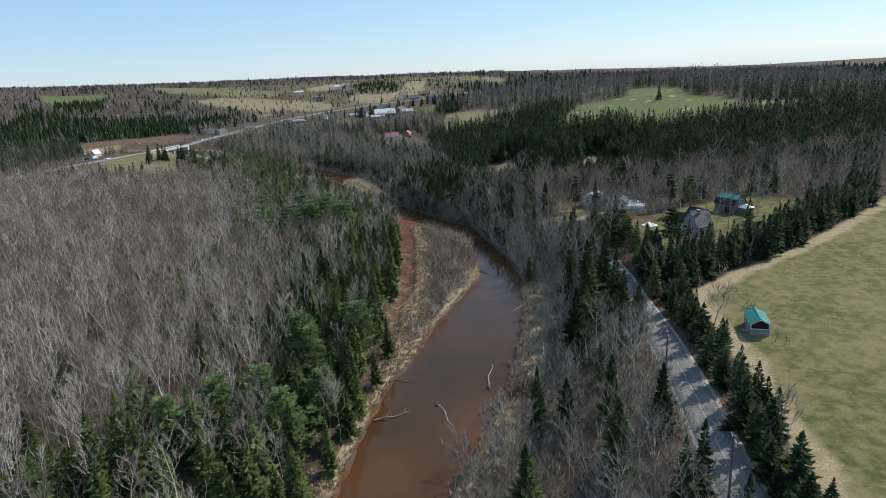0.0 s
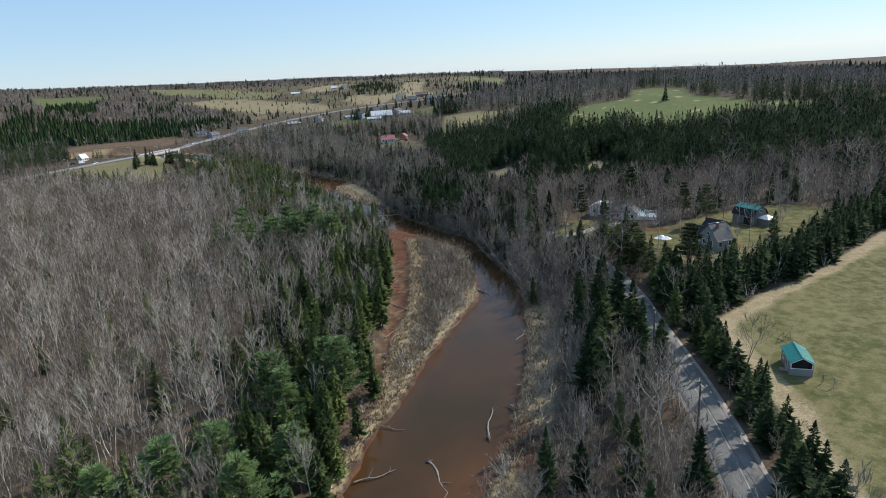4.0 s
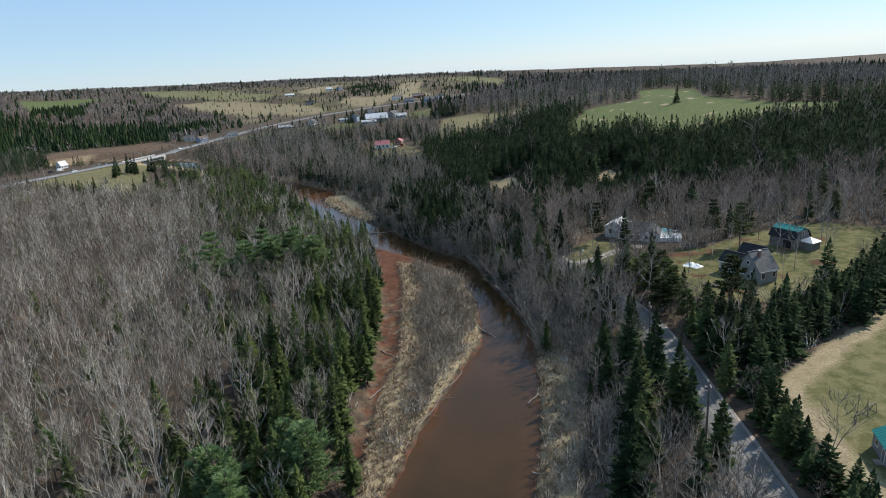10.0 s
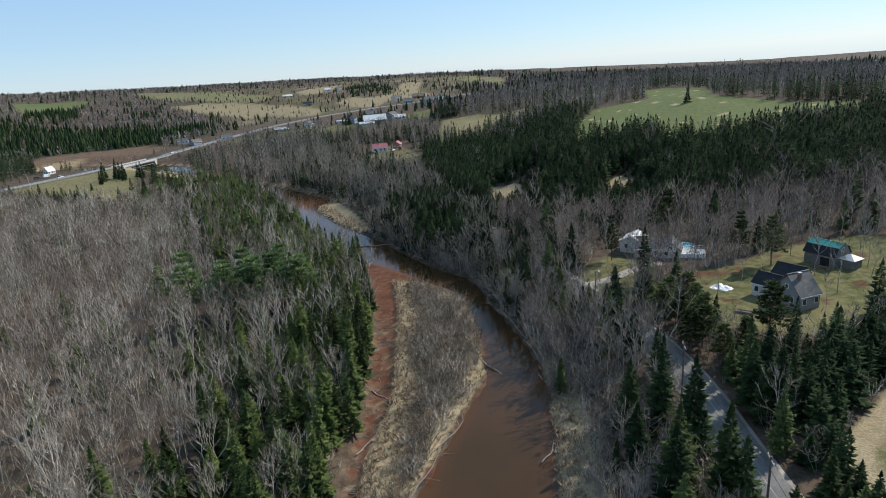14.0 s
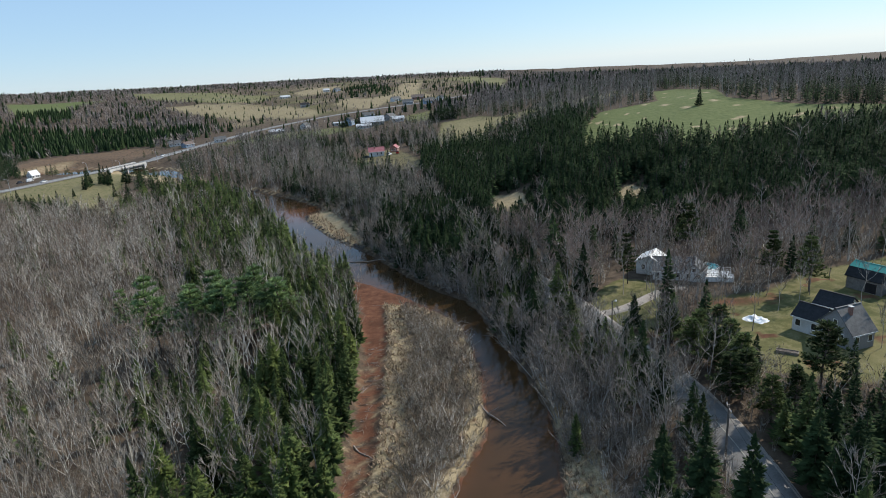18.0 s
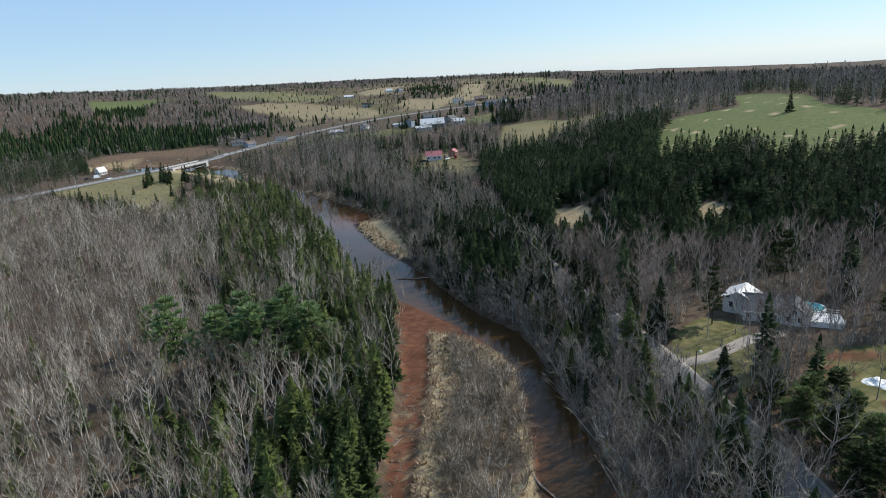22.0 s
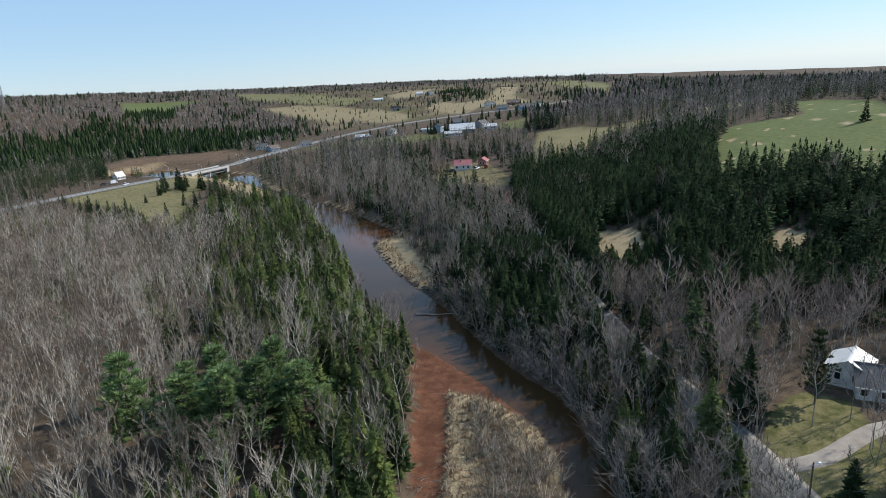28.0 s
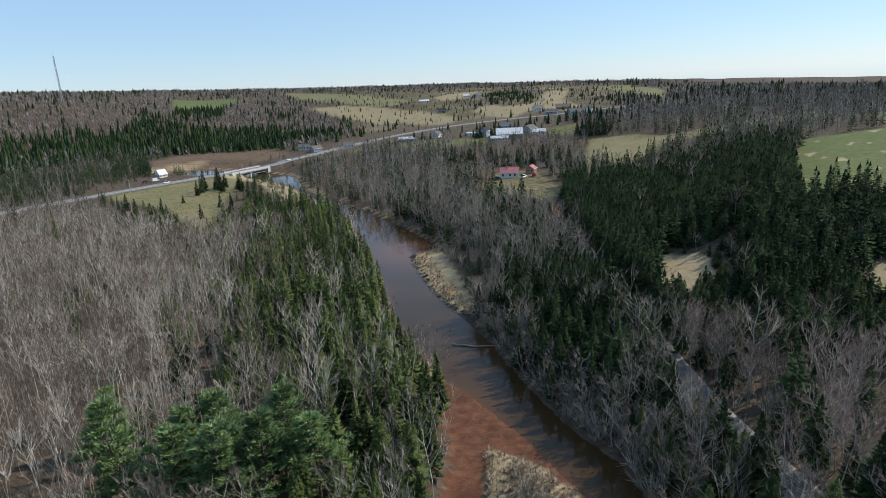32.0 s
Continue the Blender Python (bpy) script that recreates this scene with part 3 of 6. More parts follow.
def strip(name, line, width, lift, material, label, category, sides=True, step=3.0):
    """A paved strip that follows the ground, with turned-down edges."""
    p = arr(line)
    s = np.concatenate([[0], np.cumsum(np.hypot(*np.diff(p, axis=0).T))])
    k = np.linspace(0, s[-1], max(2, int(s[-1] / step)))
    c = np.stack([np.interp(k, s, p[:, 0]), np.interp(k, s, p[:, 1])], -1)
    way = np.gradient(c, axis=0)
    way /= np.linalg.norm(way, axis=1)[:, None]
    nrm = np.stack([way[:, 1], -way[:, 0]], -1)
    z = np.max([height(c[:, 0] + nrm[:, 0] * a, c[:, 1] + nrm[:, 1] * a) for a in (-width / 2, 0, width / 2)], 0)
    k = 2 if width < 4 else 4
    z = np.maximum(np.convolve(np.pad(z, k, "edge"), np.ones(2 * k + 1) / (2 * k + 1), "valid"), z)
    across = [(-width / 2 - 0.25, -0.35), (-width / 2, 0), (-width / 4, 0.03), (width / 4, 0.03), (width / 2, 0), (width / 2 + 0.25, -0.35)]
    drape = [height(*(c + nrm * a).T) for a, _ in across]
    v = np.stack([np.column_stack([c + nrm * a, (q if width < 8 else z) + lift + dz]) for (a, dz), q in zip(across, drape)], 1)
    n, m = len(c), len(across)
    i = np.arange(n * m).reshape(n, m)
    f = np.stack([i[:-1, :-1], i[:-1, 1:], i[1:, 1:], i[1:, :-1]], -1).reshape(-1, 4)
    ob = new(name, raw_mesh(name, v.reshape(-1, 3), f, [material]))
    return tagged(ob, label, category, kind="structure")


strip("road_shoulder", ROAD_S, 6.6, 0.10, GRAVEL, "gravel verge of the country road", "verge")
strip("road", ROAD_S, 5.4, 0.17, ASPHALT, "worn grey asphalt country road between trees", "road")
strip("driveway", DRIVE_S, 2.7, 0.10, GRAVEL, "pale gravel driveway across a lawn", "driveway")
strip("highway", HIGHWAY_S, 10.5, 0.25, HIGHWAY_GREY, "wide grey asphalt highway along the valley", "road", step=6.0)


def line_marks(name, line, first, last, dash, gap, width, lift, label):
    p = arr(line)
    s = np.concatenate([[0], np.cumsum(np.hypot(*np.diff(p, axis=0).T))])
    bm = bmesh.new()
    k = first
    while k < last:
        pts = [np.array([np.interp(q, s, p[:, 0]), np.interp(q, s, p[:, 1])]) for q in np.linspace(k, k + dash, 4)]
        w = pts[-1] - pts[0]
        w = np.array([w[1], -w[0]]) / np.linalg.norm(w) * width / 2
        row = [(bm.verts.new((*(q - w), at(*q) + lift)), bm.verts.new((*(q + w), at(*q) + lift))) for q in pts]
        for a, b in zip(row[:-1], row[1:]):
            bm.faces.new((a[0], a[1], b[1], b[0]))
        k += dash + gap
    ob = part(name, bm, PAINT_LINE)
    return tagged(ob, label, "road marking", kind="structure")


line_marks("centre_line", ROAD_S, 60, 540, 9.0, 1.0, 0.14, 0.23, "faded painted centre line on the country road")
line_marks("highway_line", HIGHWAY_S, 60, 700, 12.0, 6.0, 0.3, 0.31, "painted centre line on the highway")


# ---- trees ----
class Pile:
    """Triangles with a material index, gathered for one mesh."""

    def __init__(self):
        self.v, self.f, self.m, self.n = [], [], [], 0

    def tri(self, a, b, c, m):
        self.v += [a, b, c]
        self.f.append((self.n, self.n + 1, self.n + 2))
        self.m.append(m)
        self.n += 3

    def fan(self, points, faces, m):
        self.v += points
        self.f += [tuple(self.n + i for i in t) for t in faces]
        self.m += [m] * len(faces)
        self.n += len(points)

    def tube(self, a, b, r0, r1, m, sides=3):
        a, b = np.asarray(a, float), np.asarray(b, float)
        w = (b - a) / (np.linalg.norm(b - a) + 1e-9)
        u = np.cross(w, (0.3, 0.9, 0.2))
        u /= np.linalg.norm(u)
        q = np.cross(w, u)
        ring = [u * math.cos(k * 6.2832 / sides) + q * math.sin(k * 6.2832 / sides) for k in range(sides)]
        pts = [a + r0 * e for e in ring] + ([b + r1 * e for e in ring] if r1 > 0 else [b])
        if r1 > 0:
            faces = [t for k in range(sides) for t in ((k, (k + 1) % sides, sides + k), ((k + 1) % sides, sides + (k + 1) % sides, sides + k))]
        else:
            faces = [(k, (k + 1) % sides, sides) for k in range(sides)]
        self.fan(pts, faces, m)

    def arrays(self):
        return np.array(self.v, float), np.array(self.f, int), np.array(self.m, int)


def unit(v):
    return v / (np.linalg.norm(v) + 1e-9)


def bare_tree(rng, h=1.0, limbs=9, subs=3, twigs=8, wide=0.035, spread_=0.62, stems=1, low=0.38, segs=4, plain=False):
    """A leafless hardwood of unit scale h metres, with steep limbs and a brush of fine twigs: material 0 bark, 1 twigs."""
    p = Pile()
    for s in range(stems):
        lean = rng.normal(0, 0.05 if stems == 1 else 0.16, 2)
        pts = [np.array([0.0, 0.0, -0.3])]
        for k in range(segs):
            z = h * (k + 1) / segs
            pts.append(np.array([lean[0] * z + rng.normal(0, 0.014 * h), lean[1] * z + rng.normal(0, 0.014 * h), z * (1 if s == 0 else 0.9)]))
        r = 0.0075 * h / math.sqrt(stems) + 0.02
        for k in range(segs):
            p.tube(pts[k], pts[k + 1], r * (1 - 0.82 * k / segs), r * (1 - 0.82 * (k + 1) / segs), 0, 4 if k == 0 else 3)

        def on(t):
            q = t * segs
            k = min(int(q), segs - 1)
            return pts[k] + (pts[k + 1] - pts[k]) * (q - k)
        for i in range(limbs):
            t = low + (0.97 - low) * (i + rng.random()) / limbs
            az = i * 2.4 + rng.random()
            out = np.array([math.cos(az), math.sin(az), 0.0])
            ln = h * (0.36 - 0.22 * (t - low) / (1 - low)) * rng.uniform(0.75, 1.2)
            a = on(t)
            mid = a + unit(out * spread_ * 1.15 + np.array([0, 0, 0.75])) * ln * 0.5
            end = mid + unit(out * spread_ * 0.6 + np.array([0, 0, 1.0]) + rng.normal(0, 0.10, 3)) * ln * 0.55
            rl = 0.42 * r * (1.2 - t)
            if plain:
                p.tube(a, end, rl + 0.025, 0, 0)
            else:
                p.tube(a, mid, rl + 0.012, rl * 0.7 + 0.008, 0)
                p.tube(mid, end, rl * 0.7 + 0.008, 0, 0)
            for j in range(subs):
                u = 0.25 + 0.7 * (j + rng.random()) / subs
                b = (a + (mid - a) * u * 2) if u < 0.5 else (mid + (end - mid) * (u - 0.5) * 2)
                w = unit(out * rng.uniform(0.0, 0.7) + np.array([0, 0, rng.uniform(0.7, 1.1)]) + rng.normal(0, 0.26, 3))
                e = b + w * ln * rng.uniform(0.35, 0.6)
                p.tube(b, e, 0.028, 0, 0 if j % 2 == 0 else 1)
                for _ in range(twigs):
                    c = b + (e - b) * rng.uniform(0.1, 1.0)
                    d = unit(w + rng.normal(0, 0.36, 3) + np.array([0, 0, 0.35]))
                    sl = rng.uniform(0.7, 1.8) * min(1.0, h / 9)
                    side = unit(np.cross(d, rng.normal(0, 1, 3))) * wide * 0.5
                    p.tri(c - side, c + side, c + d * sl, 1)
    return p.arrays()


def spruce(rng, h, radius, levels, per, fronds, ragged=0.15, low=0.06, flat=False):
    """A spruce with branches spiralling up the trunk, drooping and overlapping; material 0 bark, 1 needles."""
    p = Pile()
    p.tube((0, 0, -0.3), (0, 0, h * 0.97), 0.010 * h + 0.03, 0.02, 0, 4)
    count = levels * per
    bulge = [rng.uniform(1 - ragged, 1 + ragged) for _ in range(10)]
    for i in range(count):
        t = ((i + rng.random()) / count) ** 0.86
        z = h * (low + (0.97 - low) * t)
        az = i * 2.39996 + rng.normal(0, 0.45)
        rad = radius * ((1 - t) ** 0.8 * 0.95 + 0.05) * bulge[int(t * 4) + 5 * (int(az / 1.9) % 2)]
        ln = rad * rng.uniform(0.66, 1.16)
        o = np.array([math.cos(az), math.sin(az), 0])
        s = np.array([-o[1], o[0], 0])
        base = np.array([0, 0, z + 0.1 * ln])
        drop = rng.uniform(0.05, 0.5) - 0.25 * t
        tip = base + o * ln + np.array([0, 0, -drop * ln + 0.10 * ln])
        mid = base + o * ln * rng.uniform(0.45, 0.65) + np.array([0, 0, -drop * ln * 0.35])
        w = s * max(0.14, ln * (rng.uniform(0.15, 0.25) if flat else rng.uniform(0.14, 0.22)))
        sag = np.array([0, 0, -0.22 * ln - 0.06])
        if flat:
            p.fan([base, mid + w + sag, tip, mid - w + sag], [(0, 1, 2), (0, 2, 3)], 1)
        else:
            p.fan([base, mid + w + sag, tip, mid - w + sag, mid], [(0, 1, 4), (1, 2, 4), (2, 3, 4), (3, 0, 4)], 1)
        for q in range(fronds):
            u = rng.uniform(0.35, 1.0)
            c = base + (tip - base) * u
            d = o * rng.uniform(0.3, 0.9) + s * rng.choice((-1, 1)) * rng.uniform(0.3, 0.9) + np.array([0, 0, rng.uniform(-0.5, 0.35)])
            fl = ln * rng.uniform(0.16, 0.34) * (1.2 - u * 0.5) + 0.12
            e = c + unit(d) * fl
            side = unit(np.cross(d, (0, 0, 1))) * fl * 0.2
            p.tri(c - side, c + side + np.array([0, 0, 0.05]), e, 1)
    top = np.array([0, 0, h])
    for k in range(4):
        az = k * 1.57 + rng.random()
        o = np.array([math.cos(az), math.sin(az), 0]) * radius * 0.13
        p.tri(top, np.array([0, 0, h * 0.86]) + o, np.array([0, 0, h * 0.88]) + np.array([-o[1], o[0], 0]), 1)
    return p.arrays()


def white_pine(rng, h, radius, levels, per, tufts):
    """A white pine: a few tiers of long level limbs carrying flat plumes of needles, with gaps between."""
    p = Pile()
    pts = [np.array([rng.normal(0, 0.1) * k, rng.normal(0, 0.1) * k, h * k / 4 - (0.3 if k == 0 else 0)]) for k in range(5)]
    for k in range(4):
        p.tube(pts[k], pts[k + 1], 0.014 * h * (1 - 0.22 * k), 0.014 * h * (1 - 0.22 * (k + 1)) + 0.01, 0, 5)
    for i in range(levels):
        t = 0.28 + 0.70 * (i + rng.random() * 0.35) / levels
        rad = radius * (1.05 - max(0.0, t - 0.35) * 1.35) * rng.uniform(0.8, 1.12)
        off = rng.random() * 6.28
        q = min(int(t * 4), 3)
        a = pts[q] + (pts[q + 1] - pts[q]) * (t * 4 - q)
        for k in range(per):
            az = off + k * 6.2832 / per + rng.normal(0, 0.3)
            ln = max(0.6, rad * rng.uniform(0.5, 1.2))
            flat = np.array([math.cos(az), math.sin(az), 0.0])
            side = np.array([-flat[1], flat[0], 0.0])
            lift = rng.uniform(0.0, 0.22) + 0.5 * max(0.0, t - 0.75)
            e = a + flat * ln + np.array([0, 0, lift * ln])
            p.tube(a, e, 0.05, 0.0, 0)
            for _ in range(tufts):
                u = rng.uniform(0.3, 1.05)
                c = a + (e - a) * u + side * rng.normal(0, 0.16 * ln * (1.25 - 0.6 * u)) + np.array([0, 0, rng.normal(0.05, 0.08)])
                for _ in range(8):
                    d = unit(flat * rng.uniform(0.1, 1.0) + side * rng.normal(0, 0.6) + np.array([0, 0, rng.uniform(0.0, 0.75)]))
                    sl = rng.uniform(0.35, 0.85)
                    w = unit(np.cross(d, (rng.normal(0, 0.4), rng.normal(0, 0.4), 1.0))) * 0.12
                    p.tri(c - w, c + w, c + d * sl, 1)
    return p.arrays()


def shrub_bush(rng, h, stems, twigs, wide=0.03, fan_=0.55):
    """A many-stemmed bare shrub."""
    p = Pile()
    for s in range(stems):
        az, out = rng.random() * 6.28, rng.uniform(0.1, fan_)
        d = unit(np.array([math.cos(az) * out, math.sin(az) * out, 1.0]))
        a = np.array([math.cos(az), math.sin(az), 0]) * rng.uniform(0, 0.35) - np.array([0, 0, 0.1])
        e = a + d * h * rng.uniform(0.65, 1.05)
        p.tube(a, e, 0.03, 0, 0)
        for _ in range(twigs):
            c = a + (e - a) * rng.uniform(0.3, 1.0)
            w = unit(d + rng.normal(0, 0.5, 3))
            side = unit(np.cross(w, rng.normal(0, 1, 3))) * wide * 0.5
            p.tri(c - side, c + side, c + w * h * rng.uniform(0.18, 0.4), 1)
    return p.arrays()


def grass_tuft(rng, h, blades, wide=0.12):
    p = Pile()
    for _ in range(blades):
        az = rng.random() * 6.28
        o = np.array([math.cos(az), math.sin(az), 0])
        c = o * rng.uniform(0, 0.35)
        d = unit(o * rng.uniform(0.2, 1.3) + np.array([0, 0, 0.8]))
        side = np.array([-o[1], o[0], 0]) * wide * 0.5
        p.tri(c - side, c + side, c + d * h * rng.uniform(0.6, 1.2), 0)
    return p.arrays()


def scatter_mesh(name, kinds, places, mats, label, category):
    """Joins copies of the kinds at the places (x, y, z, turn, width, height, kind, tint) into one mesh."""
    vs, fs, ms, ts, n = [], [], [], [], 0
    for k, (v, f, m) in enumerate(kinds):
        sel = places[places[:, 6] == k]
        if not len(sel):
            continue
        c, s = np.cos(sel[:, 3])[:, None], np.sin(sel[:, 3])[:, None]
        x = (v[None, :, 0] * c - v[None, :, 1] * s) * sel[:, 4:5] + sel[:, 0:1]
        y = (v[None, :, 0] * s + v[None, :, 1] * c) * sel[:, 4:5] + sel[:, 1:2]
        z = v[None, :, 2] * sel[:, 5:6] + sel[:, 2:3]
        vs.append(np.stack([x, y, z], -1).reshape(-1, 3))
        fs.append((f[None] + (n + np.arange(len(sel)) * len(v))[:, None, None]).reshape(-1, 3))
        ms.append(np.tile(m, len(sel)))
        ts.append(np.repeat(sel[:, 7], len(v)))
        n += len(sel) * len(v)
    if not n:
        return None
    ob = new(name, raw_mesh(name, np.vstack(vs), np.vstack(fs), mats, np.concatenate(ms), {"tint": np.concatenate(ts)}))
    return tagged(ob, label, category, kind="stuff")


def jittered(x0, x1, y0, y1, step, rng):
    x, y = np.meshgrid(np.arange(x0, x1, step), np.arange(y0, y1, step))
    x, y = x + (np.arange(y.shape[0]) % 2)[:, None] * step / 2, y
    x = x + rng.uniform(-0.42, 0.42, x.shape) * step
    y = y + rng.uniform(-0.42, 0.42, y.shape) * step
    return x.ravel(), y.ravel()


def in_sight(x, y, slack=18.0):
    """The wedge of land along the flight that any view takes in."""
    left = np.minimum(-0.80 * (y - 2), -1.25 * (y - 141))
    return (x > left - slack) & (x < 0.80 * (y - 0) + slack + 8) & (y > 50)


BUILT = [(56, 112.5, 7), (68, 181, 15), (92, 203, 12), (53, 221, 15), (60, 192.5, 5), (-51, 462, 14), (-304, 502, 14)]


def keep_off(x, y):
    """True where no tree may stand."""
    g, s, m = open_land(x, y)
    d = river_gap(x, y)
    bad = (d < 1.2) | (away(ROAD_S, x, y) < np.where(y > 150, 3.7, 4.4)) | (away(HIGHWAY_S, x, y) < 12) | (away(DRIVE_S, x, y) < 3) | (g > 0.33) | (m > 0.5)
    for poly in (ISLAND, MUD, CLEARING, CLEARING_2, RED_FIELD, SHED_FIELD, RED_YARD, GRAVEL_BAR):
        bad |= inside(poly, x, y)
    for bx, by, br in BUILT:
        bad |= np.hypot(x - bx, y - by) < br
    return bad


def conifer_share(x, y, d, west):
    az, r = polar(x, y)
    lump = wobble(x, y, 34, 3)
    w = 1 - sstep(np.where(y < 160, 5, 8), np.where(y < 160, 34, 62), bank_gap(x, y) + 11 * lump - 6 * (y > 260))
    w = np.maximum(w * 0.80, 0.035 + 0.30 * (lump > 0.72))
    w = np.maximum(w, 0.4 * (1 - sstep(75, 100, y)) * (x > -75))
    rim = away(MEADOW, x, y, True)
    w = np.where((y > 345) & (d > 30), np.maximum(w, 0.12 + 0.4 * (lump > 0.3)), w)
    w = np.where((rim < 9) & (y < 432), np.maximum(w, 0.55), w)
    past = (x < np.interp(y, arr(HIGHWAY)[:, 1], arr(HIGHWAY)[:, 0])) & (y > 300)
    w = np.where(past, 0.55 + 0.4 * (lump > -0.1), w)
    road = away(ROAD_S, x, y)
    e = 0.22 + 0.55 * (lump > 0.35)
    e = np.where((x < 35) & (y < 172), 0.17, e)
    e = np.where(np.hypot((x - 27) / 7.5, (y - 131) / 19) < 1, 0.55, e)
    e = np.where((np.hypot(x - 11.5, y - 85) < 5) | (np.hypot(x - 32.5, y - 84) < 3.5) | (np.hypot(x - 33.5, y - 111) < 3), 0.75, e)
    e = np.where((np.hypot(x + 3, y - 272) < 15) | (np.hypot(x + 16, y - 292) < 10), 0.92, e)
    e = np.where((x > 30) & (y > 205) & (y < 262 + 0.1 * x), 0.07 + 0.12 * (lump > 0.4), e)
    hill = (y > np.where(x > 22, 251 + 0.10 * x, 272)) & (x > -6 - 0.14 * (y - 300)) & (y < 438)
    e = np.where(hill, 0.97, e)
    e = np.where((y > 330) & ~hill, 0.18 + 0.4 * (lump > 0.35), e)
    e = np.where((x < 22) & (y > 180) & (y < 255), 0.24, e)
    e = np.where((x > 175) & (y > 420), 0.3, e)
    e = np.where((d < 12) & (y > 196) & (y < 340), np.maximum(e, 0.5), e)
    e = np.where(inside(ROAD_SPRUCES, x, y), 0.85, e)
    e = np.where(inside(YARD_SPRUCES, x, y), 0.8, e)
    out = np.where(west, w, e)
    belt = ((az < -29) & (r > 560) & (r < 790)) | inside(BELT, x, y)
    return np.where(belt, 0.8, out)


rng = np.random.default_rng(7)
ROAD_SPRUCES = [(-28, 300), (-8, 308), (4, 270), (3, 242), (-10, 246), (-24, 268)]
YARD_SPRUCES = [(42, 136), (52, 140), (80, 166), (70, 172), (52, 160), (43, 157)]
BELT = [(-520, 640), (-566, 821), (-498, 816), (-434, 828), (-344, 774), (-277, 766), (-262, 701), (-312, 672), (-400, 660)]
DARK_WOOD = [(-162, 1018), (-85, 962), (-104, 1107), (-180, 1221)]
DARK_PATCH = [(-542, 827), (-600, 922), (-610, 1059), (-502, 885)]
TRIMMED_1 = [(40, 150), (52, 148), (78, 168), (70, 180), (46, 184)]
TRIMMED_2 = [(16, 176), (38, 170), (42, 190), (26, 204), (18, 200)]
LOW_1 = [(8, 300), (30, 300), (34, 262), (16, 258)]
LOW_2 = [(54, 296), (80, 296), (66, 262), (48, 266)]
HEDGE_ROAD = [(40, 52), (43, 74), (45, 90), (47, 104), (48.5, 120), (50, 133)]
HEDGE_FIELD = [(50, 134), (65, 146), (89, 162), (130, 196), (143, 209)]
PINES = [(-67.6, 200, 20.5, 4.0), (-47, 205, 17, 4.4), (-52, 201, 17.5, 4.8), (-56, 207, 18, 4.8), (-59, 201, 16, 4.2), (-49, 212, 17, 4.2), (-42, 209, 15, 4), (-62, 207, 15, 3.8), (-23.5, 114, 15, 3.8), (-27, 118, 13, 3.2), (-34, 109, 14, 4.2), (-31, 106, 13, 3.6), (-36, 91, 13, 3.8), (-30, 84, 13, 3.6),
         (-42, 86, 13, 4.0), (-48, 82, 12, 3.8), (-26, 92, 12, 3.2), (-65, 122, 9, 2.6), (57.4, 165.8, 12.5, 4.2), (-83, 215, 12, 3.0), (63, 238, 15, 3.6), (78, 206, 13.5, 4.0), (73.5, 214, 13, 3.2), (41, 218, 13, 2.8), (41.5, 163, 9, 3.2), (44, 164, 9, 3.3), (46, 169, 9.5, 3.4), (43, 180, 9, 3.3), (48, 183, 8.5, 3.2), (42.5, 172, 9.5, 3.5), (47, 176, 9, 3.2), (40.5, 177, 9, 3.2), (39.5, 184, 8.5, 3.0), (45, 157, 8.5, 3.0), (50, 160, 8, 2.9)]


